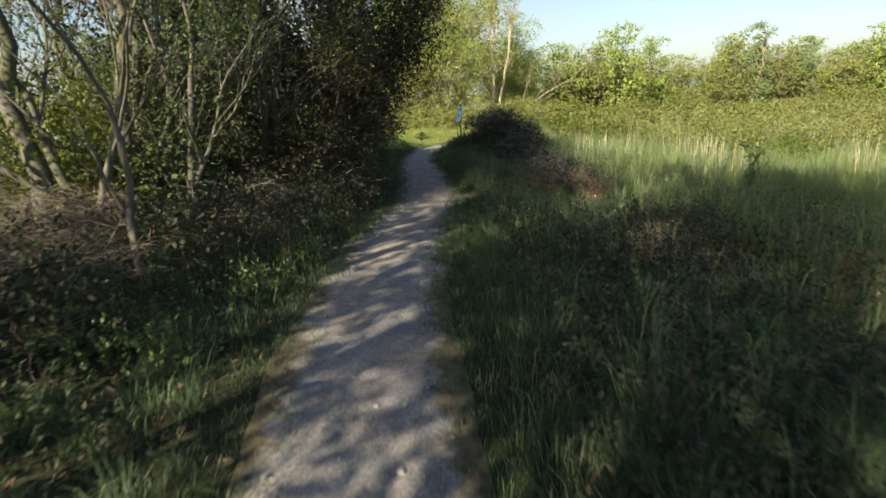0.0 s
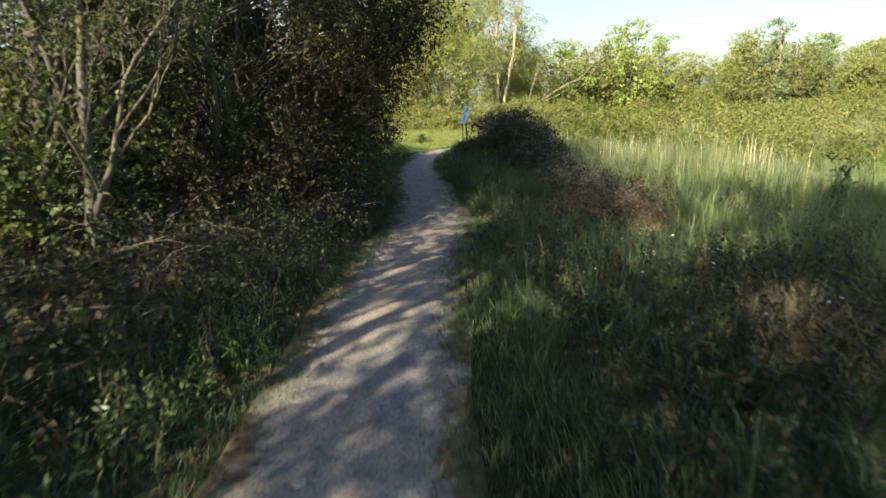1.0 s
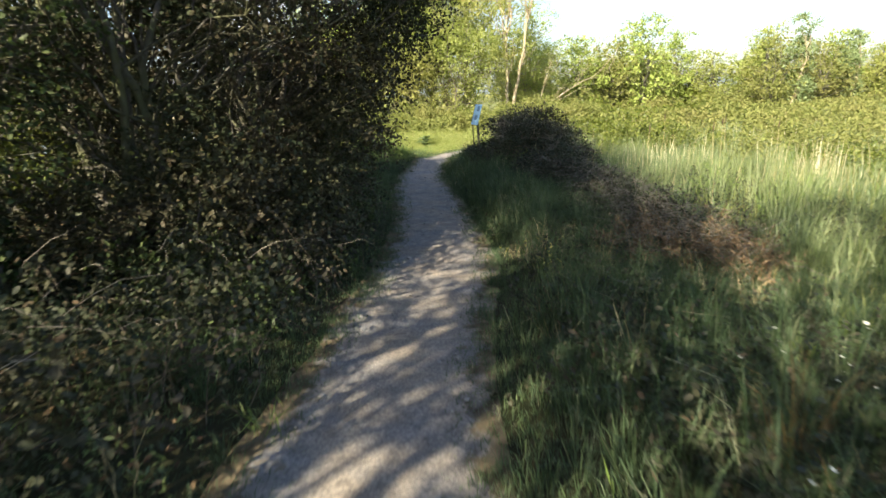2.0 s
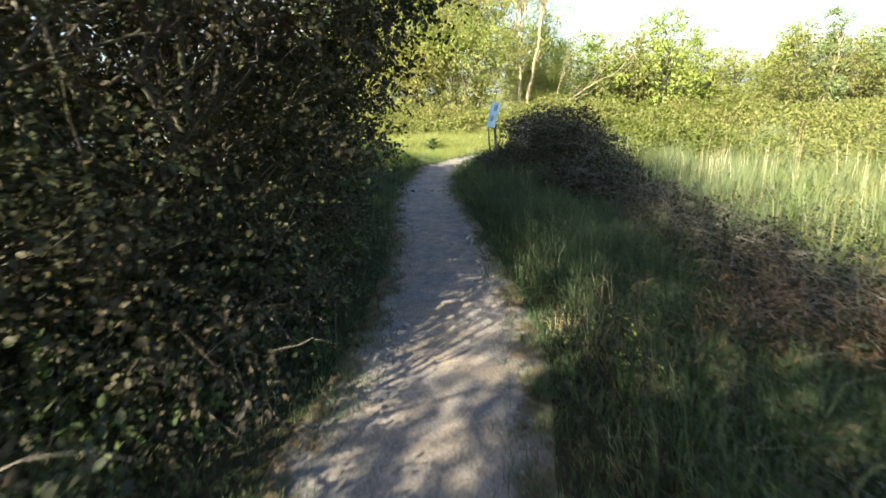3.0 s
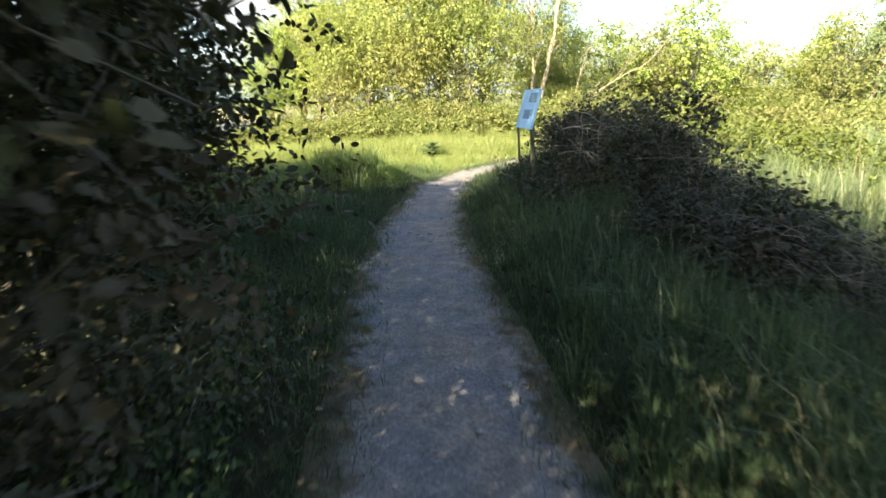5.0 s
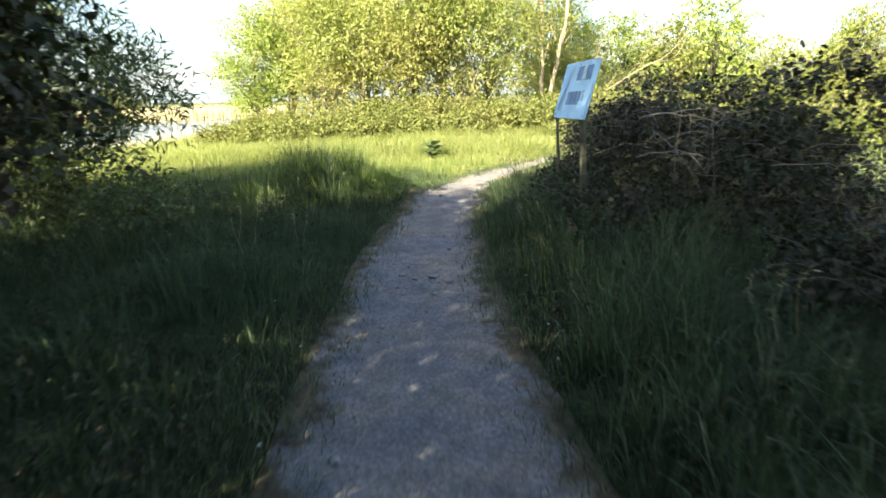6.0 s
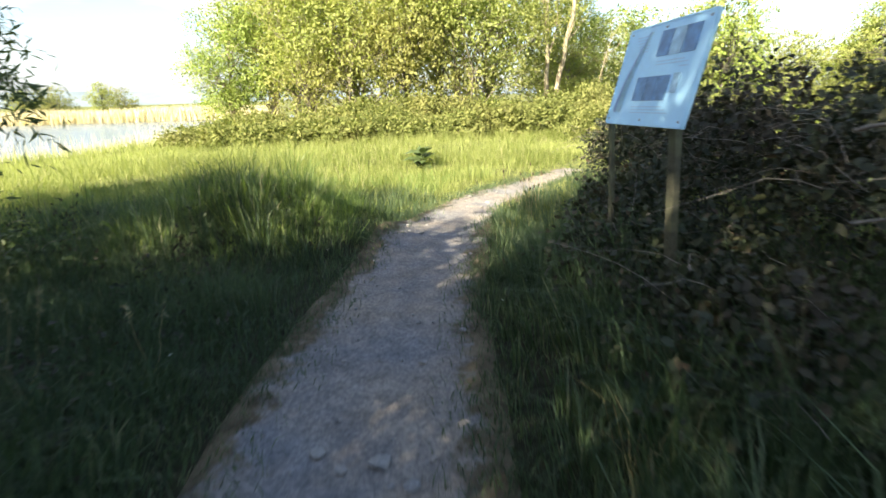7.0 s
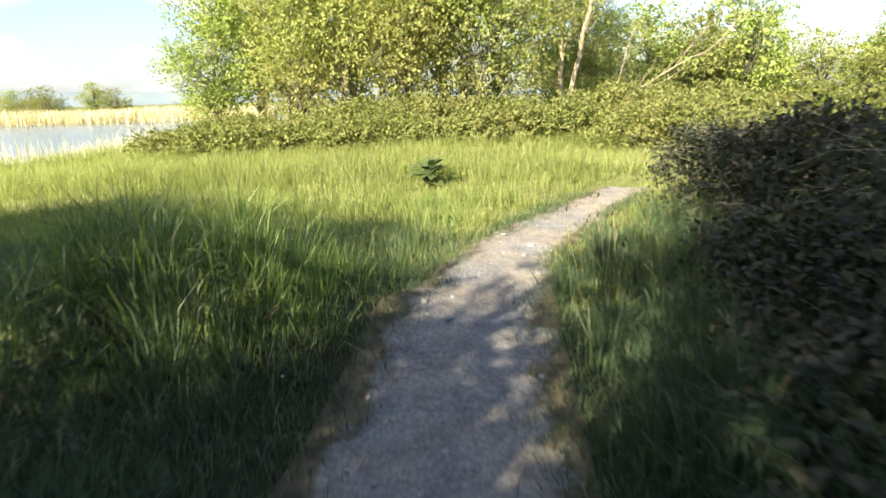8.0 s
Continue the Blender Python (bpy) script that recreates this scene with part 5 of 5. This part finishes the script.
flower = petals("flower", YELLOW, 4, 0.007, 0.007)
rng = np.random.default_rng(410)
for k in range(7):
    x, y = 0.66 + rng.uniform(-0.2, 0.35), 8.85 + rng.uniform(-0.22, 0.25)
    ob = thing("wild_mustard", (x, y, gz(x, y)), "slender wild mustard plant with small yellow flowers", "plant", "yellow flowers on the verge")
    h = rng.uniform(0.26, 0.42)
    tops = []
    for i in range(3):
        pts = bowed(rng, (0, 0, -0.02), (rng.uniform(-0.1, 0.1), rng.uniform(-0.1, 0.1), h * rng.uniform(0.75, 1.0)), 0.04, 6)
        stalk(ob, "stalk", pts, np.linspace(0.003, 0.0015, 6), DOCK_LEAF, sides=4)
        tops.append(pts[-1])
    v, t = sprigs(rng, np.array([(0, 0, 0.0)] * 3), np.array(tops), 7, h * 0.8, 0.05, 0.02, OVAL, 0.1)
    part_of(ob, "foliage", mesh_of("foliage", v, t, DOCK_LEAF), kind="stuff")
    for tip in tops:
        for i in range(4):
            f = part_of(ob, "flower", flower, "small yellow flower" if i == 0 else "")
            f.matrix_local = Matrix.LocRotScale(Vector(tip) + Vector((rng.uniform(-0.02, 0.02), rng.uniform(-0.02, 0.02), rng.uniform(-0.02, 0.012))), Euler((rng.uniform(-0.6, 0.6), rng.uniform(-0.6, 0.6), rng.uniform(0, 6))), (rng.uniform(0.8, 1.3),) * 3)

# daisies by the path
daisy = petals("petals", WHITE_PETAL, 7, 0.009, 0.005)
for k in range(16):
    side = -1 if k % 2 else 1
    y = rng.uniform(12.6, 18.0)
    x = float(path_x(y)) + side * (float(path_w(y)) + rng.uniform(0.12, 0.6))
    ob = thing("daisy", (x, y, gz(x, y)), "tiny white daisy in the dark verge grass", "flower", "daisies by the path")
    h = rng.uniform(0.07, 0.16)
    stalk(ob, "stalk", bowed(rng, (0, 0, -0.01), (0.01, 0.0, h), 0.04, 4), np.full(4, 0.0012), DOCK_LEAF, sides=4)
    part_of(ob, "bloom", daisy, "white petals").matrix_local = Matrix.Translation((0.01, 0, h))

# plantain heads at the bend of the path
for k in range(12):
    y = rng.uniform(18.6, 20.6)
    x = float(path_x(y)) + float(path_w(y)) + rng.uniform(0.12, 0.55)
    ob = thing("plantain", (x, y, gz(x, y)), "ribwort plantain with a dark seed head on a thin stalk", "plant", "plantains at the bend")
    top = np.array((rng.uniform(-0.08, 0.05), rng.uniform(-0.05, 0.05), rng.uniform(0.28, 0.46)))
    stalk(ob, "stalk", bowed(rng, (0, 0, -0.01), top, 0.03, 6), np.full(6, 0.0016), STRAW, sides=4)
    stalk(ob, "seed_head", top + np.array([0, 0, 1.0]) * np.linspace(0, 0.035, 5)[:, None], np.array([0.002, 0.006, 0.0065, 0.005, 0.001]), SEED, "dark brown seed head", 6)

# tall dry grass stalks
for x, y, h, n in [(-1.75, 16.1, 0.5, 3), (-1.45, 16.4, 0.36, 2), (1.15, 14.2, 0.62, 4), (1.45, 13.8, 0.66, 3), (2.9, 11.0, 0.95, 2), (2.3, 13.0, 0.85, 2), (-1.35, 6.0, 0.4, 3), (-1.5, 5.2, 0.42, 3), (1.9, 15.0, 1.0, 2)]:
    ob = thing("dry_grass_stalk", (x, y, gz(x, y)), "tall bleached grass stalks with feathery seed heads", "grass", "dry grass stalks")
    for i in range(n):
        top = np.array((rng.uniform(-0.15, 0.15), rng.uniform(-0.1, 0.1), h * rng.uniform(0.75, 1.1)))
        pts = bowed(rng, (rng.uniform(-0.04, 0.04), rng.uniform(-0.04, 0.04), -0.02), top, 0.03, 7)
        stalk(ob, "stalk", pts, np.linspace(0.0024, 0.0012, 7), STRAW, sides=4)
        v, t = sprigs(rng, pts[-2:-1], np.array([pts[-1] - pts[-2]]), 16, 0.12, 0.03, 0.004, DIAMOND, 0.3)
        part_of(ob, "seed_head", mesh_of("seed_head", v, t, STRAW), "feathery seed head")

# pale fallen boughs lying on the bramble heap
for a, b, r in [((1.02, 15.7, 0.755), (1.3, 15.25, 0.735), 0.011), ((0.98, 15.6, 0.52), (1.26, 15.2, 0.54), 0.009), ((1.16, 15.45, 0.9), (1.14, 15.4, 0.45), 0.006), ((1.2, 15.9, 0.95), (1.6, 15.1, 0.66), 0.005), ((1.05, 15.5, 0.68), (1.22, 15.2, 0.36), 0.005), ((1.3, 15.3, 0.85), (1.24, 15.1, 0.4), 0.005), ((1.6, 15.2, 0.5), (2.3, 14.8, 0.42), 0.006)]:
    a, b = np.array(a), np.array(b)
    ob = thing("dead_stick", tuple(a), "bare pale stick caught in the brambles", "stick", "sticks in the brambles")
    pts = bowed(rng, (0, 0, 0), b - a, 0.012, 14, lift=0.04)
    stalk(ob, "bough", pts, np.linspace(r * 0.6, r * 0.25, 14), DRY_CANE)
    for i in (5, 9):
        stalk(ob, "twig", bowed(rng, pts[i], pts[i] + np.array([rng.uniform(-0.1, 0.2), rng.uniform(-0.1, 0.1), rng.uniform(-0.12, 0.15)]), 0.06, 4), np.linspace(r * 0.5, r * 0.15, 4), DRY_CANE, sides=4)

# fresh shoots that catch the sun in the verges
for x, y, h in [(-1.38, 5.0, 0.34), (-1.22, 5.13, 0.4), (-1.15, 5.3, 0.3), (-2.0, 5.76, 0.42), (-1.95, 6.22, 0.4), (-1.0, 6.5, 0.26), (0.32, 5.35, 0.3), (0.42, 5.5, 0.34), (0.9, 5.1, 0.42), (1.15, 5.2, 0.4), (1.25, 5.0, 0.36), (0.8, 5.6, 0.36), (1.75, 5.35, 0.34), (0.95, 4.7, 0.4)]:
    ob = thing("fresh_shoot", (x, y, gz(x, y)), "fresh bright green grass shoots rising out of the dark verge", "grass", "fresh shoots in the verge")
    for i in range(3):
        top = np.array((rng.uniform(-0.12, 0.12), rng.uniform(-0.1, 0.1), h * rng.uniform(0.7, 1.1)))
        pts = bowed(rng, (rng.uniform(-0.03, 0.03), rng.uniform(-0.03, 0.03), -0.02), top, 0.03, 6)
        stalk(ob, "stalk", pts, np.linspace(0.0028, 0.0012, 6), LUSH, sides=4)
        v, t = sprigs(rng, pts[1:5], np.gradient(pts, axis=0)[1:5], 2, 0.05, 0.11, 0.007, DIAMOND, 0.2)
        part_of(ob, "leaf_spray", mesh_of("leaf_spray", v, t, LUSH), kind="stuff")

# small white umbels in the rough verge
umbel = petals("bloom", WHITE_PETAL, 6, 0.012, 0.008)
for k in range(16):
    x, y = rng.uniform(0.95, 2.3), rng.uniform(4.7, 6.9)
    ob = thing("cow_parsley", (x, y, gz(x, y)), "thin cow parsley with tiny white blooms over the verge weeds", "plant", "white flowers in the verge")
    h = rng.uniform(0.36, 0.52)
    for i in range(2):
        top = np.array((rng.uniform(-0.1, 0.1), rng.uniform(-0.1, 0.1), h * rng.uniform(0.85, 1.05)))
        stalk(ob, "stalk", bowed(rng, (0, 0, -0.02), top, 0.03, 5), np.linspace(0.0024, 0.0012, 5), DOCK_LEAF, sides=4)
        part_of(ob, "bloom", umbel, "white petals").matrix_local = Matrix.LocRotScale(Vector(top), Euler((rng.uniform(-0.4, 0.4), rng.uniform(-0.4, 0.4), rng.uniform(0, 6))), (rng.uniform(0.7, 1.3),) * 3)

# reed mace and a thistle in the marsh
for x, y in [(3.9, 14.4), (4.3, 14.8), (5.1, 14.2), (5.6, 15.0), (4.7, 13.6), (6.4, 14.6)]:
    ob = thing("reedmace", (x, y, gz(x, y)), "reedmace with a dark brown head above the sedge", "reed", "reedmace")
    top = np.array((rng.uniform(-0.08, 0.08), 0, rng.uniform(0.95, 1.2)))
    stalk(ob, "stalk", bowed(rng, (0, 0, -0.05), top, 0.015, 6), np.linspace(0.0035, 0.0025, 6), STRAW)
    stalk(ob, "seed_head", top + np.array([0.02, 0, 1.0]) * np.linspace(0, 0.16, 6)[:, None], np.array([0.003, 0.009, 0.011, 0.01, 0.008, 0.002]), SEED, "dark brown seed head", 7)
    for i in range(5):
        a = rng.uniform(0, 6.28)
        v, t = blades(rng, np.array([(0.03 * math.cos(a), 0.03 * math.sin(a), -0.02)]), np.array([rng.uniform(0.7, 1.1)]), 0.016, 0.25)
        part_of(ob, "leaf", mesh_of("leaf", v, t, SEDGE))
x, y = 5.6, 9.6
ob = thing("thistle", (x, y, gz(x, y)), "tall spiny green thistle standing out of the sedge", "plant")
for i in range(5):
    tip = np.array((rng.uniform(-0.28, 0.28), rng.uniform(-0.15, 0.15), rng.uniform(0.7, 1.05)))
    pts = bowed(rng, (0, 0, -0.05), tip, 0.04, 7)
    stalk(ob, "stalk", pts, np.linspace(0.009, 0.003, 7), DOCK_LEAF)
    v, t = sprigs(rng, pts[1:6], np.gradient(pts, axis=0)[1:6], 5, 0.14, 0.12, 0.03, OVAL)
    part_of(ob, "foliage", mesh_of("foliage", v, t, DOCK_LEAF), kind="stuff")

# ivy-wrapped stem in the hedge
ob = thing("ivy_trunk", (-3.1, 7.7, gz(-3.1, 7.7)), "old stem wrapped in dark glossy ivy", "tree")
pts = bowed(rng, (0, 0, -0.1), (-0.05, 0.1, 2.7), 0.02, 9)
stalk(ob, "trunk", pts, np.linspace(0.09, 0.05, 9), BARK, sides=8)
s = rng.uniform(0, 8, 700)
i0 = s.astype(int)
base = pts[i0] + (pts[np.minimum(i0 + 1, 8)] - pts[i0]) * (s - i0)[:, None]
a = rng.uniform(0, 6.28, 700)
way = np.stack([np.cos(a), np.sin(a), rng.uniform(-0.5, 0.3, 700)], 1)
v, t = sprigs(rng, base + way * rng.uniform(0.06, 0.2, 700)[:, None], way, 3, 0.09, 0.055, 0.05, OVAL)
part_of(ob, "ivy", mesh_of("ivy", v, t, IVY_LEAF), "dark glossy ivy leaves", "stuff")

# the twig that hangs over the path from the hedge's end
ob = thing("hanging_branch", (-1.2, 11.9, gz(-1.2, 11.9)), "leafy sallow branch hanging out over the path", "branch")
zb = gz(-1.2, 11.9)
me = blade_leaf("leaf", 0.07, 0.036, DARK_LEAF, 0.05, 0.15, 5)
for k in range(9):
    a = np.array((-0.1, rng.uniform(-0.6, 0.3), 1.9 + rng.uniform(-0.2, 0.7) - zb))
    b = np.array((rng.uniform(0.45, 1.0), rng.uniform(-0.5, 0.5), 1.5 + rng.uniform(-0.1, 0.6) - zb))
    pts = bowed(rng, a, b, 0.05, 8, lift=0.08)
    stalk(ob, "twig", pts, np.linspace(0.006, 0.0015, 8), TWIG, sides=4)
    for i in range(16):
        s = rng.uniform(1.5, 7)
        j = int(min(s, 6))
        p = pts[j] + (pts[j + 1] - pts[j]) * (s - j)
        leaf = part_of(ob, "leaf", me)
        leaf.matrix_local = Matrix.LocRotScale(p, Euler((rng.uniform(-0.5, 0.5), rng.uniform(0.1, 1.2), rng.uniform(0, 6.28))), (rng.uniform(0.7, 1.25),) * 3)

# stones bedded in the gravel
STONE = rough_material("path_stone", (0.18, 0.175, 0.17), (0.38, 0.365, 0.345), 35.0, 0.9, 0.004, (0.3, 0.28, 0.25), 6.0)
shapes = []
for k in range(6):
    bm = bmesh.new()
    bmesh.ops.create_icosphere(bm, subdivisions=1, radius=1.0)
    for v in bm.verts:
        v.co *= rng.uniform(0.75, 1.2)
        v.co.z *= 0.55
    me = bpy.data.meshes.new("stone")
    bm.to_mesh(me)
    bm.free()
    me.materials.append(STONE)
    shapes.append(me)
for k in range(280):
    y = rng.uniform(1.2, 21.5)
    d = rng.uniform(-1, 1)
    d = math.copysign(abs(d) ** 0.7, d)
    x = float(path_x(y)) + d * float(path_w(y)) * 0.98
    r = rng.uniform(0.006, 0.016) if k > 35 else rng.uniform(0.016, 0.036)
    st = part_of(path, "stone", shapes[k % 6])
    st.matrix_local = Matrix.LocRotScale((x, y, float(path_z(x, y)) + 0.006), Euler((rng.uniform(-0.3, 0.3), rng.uniform(-0.3, 0.3), rng.uniform(0, 6.28))), (r, r * rng.uniform(0.7, 1.3), r))

for x, y, r in [(-0.33, 15.74, 0.05), (-0.55, 15.79, 0.038), (-0.46, 15.7, 0.03), (-0.22, 15.62, 0.036), (-0.32, 15.4, 0.028), (-0.6, 14.9, 0.02), (-0.05, 12.2, 0.022), (0.1, 10.9, 0.024)]:
    st = part_of(path, "stone", shapes[int(r * 1000) % 6])
    st.matrix_local = Matrix.LocRotScale((x, y, float(path_z(x, y)) + 0.008), Euler((0.1, 0.05, x * 9)), (r, r * 0.85, r * 0.8))

# loose grit, too fine to count
n = 5000
y = rng.uniform(0.8, 22, n)
x = path_x(y) + rng.uniform(-1.05, 1.05, n) * path_w(y)
r = rng.uniform(0.002, 0.0055, n)
corner = np.array([(1, 0, 0), (-0.5, 0.87, 0), (-0.5, -0.87, 0), (0, 0, 0.9)])
v = np.stack([x, y, path_z(x, y) + 0.004], 1)[:, None] + corner[None] * r[:, None, None] * rng.uniform(0.6, 1.4, (n, 4, 1))
t = (np.array([(0, 1, 3), (1, 2, 3), (2, 0, 3)])[None] + (np.arange(n) * 4)[:, None, None]).reshape(-1, 3)
tagged(new("grit", mesh_of("grit", v.reshape(-1, 3), t, STONE)), "loose pale grit on the footpath", "gravel", kind="stuff")

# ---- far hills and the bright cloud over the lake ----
# the distance haze is put into this blue-grey base colour
HILL = rough_material("hazed_far_hill", (0.13, 0.17, 0.2), (0.19, 0.23, 0.25), 0.01, 1.0, 0.1)
ang = np.radians(np.linspace(-60, 40, 90))
tall = 14 + 34 * field(np.degrees(ang), ang * 0, 14, 71) * (0.6 + 0.4 * field(np.degrees(ang), ang * 0, 4, 72)) * (0.35 + 0.65 * smooth(-np.degrees(ang), 0, 25))
foot_pts = np.stack([np.sin(ang) * 1500, np.cos(ang) * 1500, np.full(90, -6.0)], 1)
top_pts = np.stack([np.sin(ang) * 1620, np.cos(ang) * 1620, tall], 1)
back_pts = np.stack([np.sin(ang) * 1900, np.cos(ang) * 1900, np.full(90, -6.0)], 1)
v = np.concatenate([foot_pts, top_pts, back_pts])
q = np.arange(89)
t = np.concatenate([np.stack([q + o, q + 1 + o, q + 91 + o], 1) for o in (0, 90)] + [np.stack([q + o, q + 91 + o, q + 90 + o], 1) for o in (0, 90)])
tagged(new("backdrop_hills", mesh_of("backdrop_hills", v, t, HILL, smooth=True)), "low hills far beyond the lake, haze painted in blue-grey", "hills", kind="structure")

m, nt, bsdf, out = material("cloud_sheet")
geo = nt.nodes.new("ShaderNodeNewGeometry")
mapping = nt.nodes.new("ShaderNodeMapping")
mapping.inputs["Scale"].default_value = (0.0011, 0.0011, 0.0042)
nt.links.new(geo.outputs["Position"], mapping.inputs["Vector"])
n = node(nt, "ShaderNodeTexNoise", Scale=1.5, Detail=7.0, Roughness=0.55)
nt.links.new(mapping.outputs["Vector"], n.inputs["Vector"])
cover = ramp(nt, n.outputs["Fac"], [(0.36, (0.06, 0.06, 0.06)), (0.62, (1, 1, 1))])
tone = ramp(nt, n.outputs["Fac"], [(0.4, (0.62, 0.72, 0.82)), (0.56, (0.97, 0.99, 1.0))])
glow = node(nt, "ShaderNodeEmission", Strength=0.3)
nt.links.new(tone.outputs["Color"], glow.inputs["Color"])
clear = nt.nodes.new("ShaderNodeBsdfTransparent")
mix = nt.nodes.new("ShaderNodeMixShader")
axes = nt.nodes.new("ShaderNodeSeparateXYZ")
nt.links.new(geo.outputs["Position"], axes.inputs["Vector"])
span = nt.nodes.new("ShaderNodeMapRange")
for at, value in (("From Min", -500.0), ("From Max", 900.0), ("To Min", 1.0), ("To Max", 0.12)):
    span.inputs[at].default_value = value
nt.links.new(axes.outputs["X"], span.inputs["Value"])
nt.links.new(mixed(nt, 1.0, cover.outputs["Color"], span.outputs["Result"], "MULTIPLY"), mix.inputs["Fac"])
nt.links.new(clear.outputs["BSDF"], mix.inputs[1])
nt.links.new(glow.outputs["Emission"], mix.inputs[2])
nt.links.new(mix.outputs["Shader"], out.inputs["Surface"])
az, el = np.meshgrid(np.radians(np.linspace(-75, 75, 61)), np.radians(np.linspace(-0.3, 34, 22)), indexing="ij")
v = np.stack([np.sin(az) * np.cos(el), np.cos(az) * np.cos(el), np.sin(el)], -1).reshape(-1, 3) * 2300
ii, jj = np.meshgrid(np.arange(60), np.arange(21), indexing="ij")
q = (ii * 22 + jj).ravel()
t = np.concatenate([np.stack([q, q + 22, q + 23], 1), np.stack([q, q + 23, q + 1], 1)])
tagged(new("backdrop_clouds", mesh_of("backdrop_clouds", v, t, m, smooth=True)), "bright white cloud sheet low over the lake", "clouds", kind="structure")
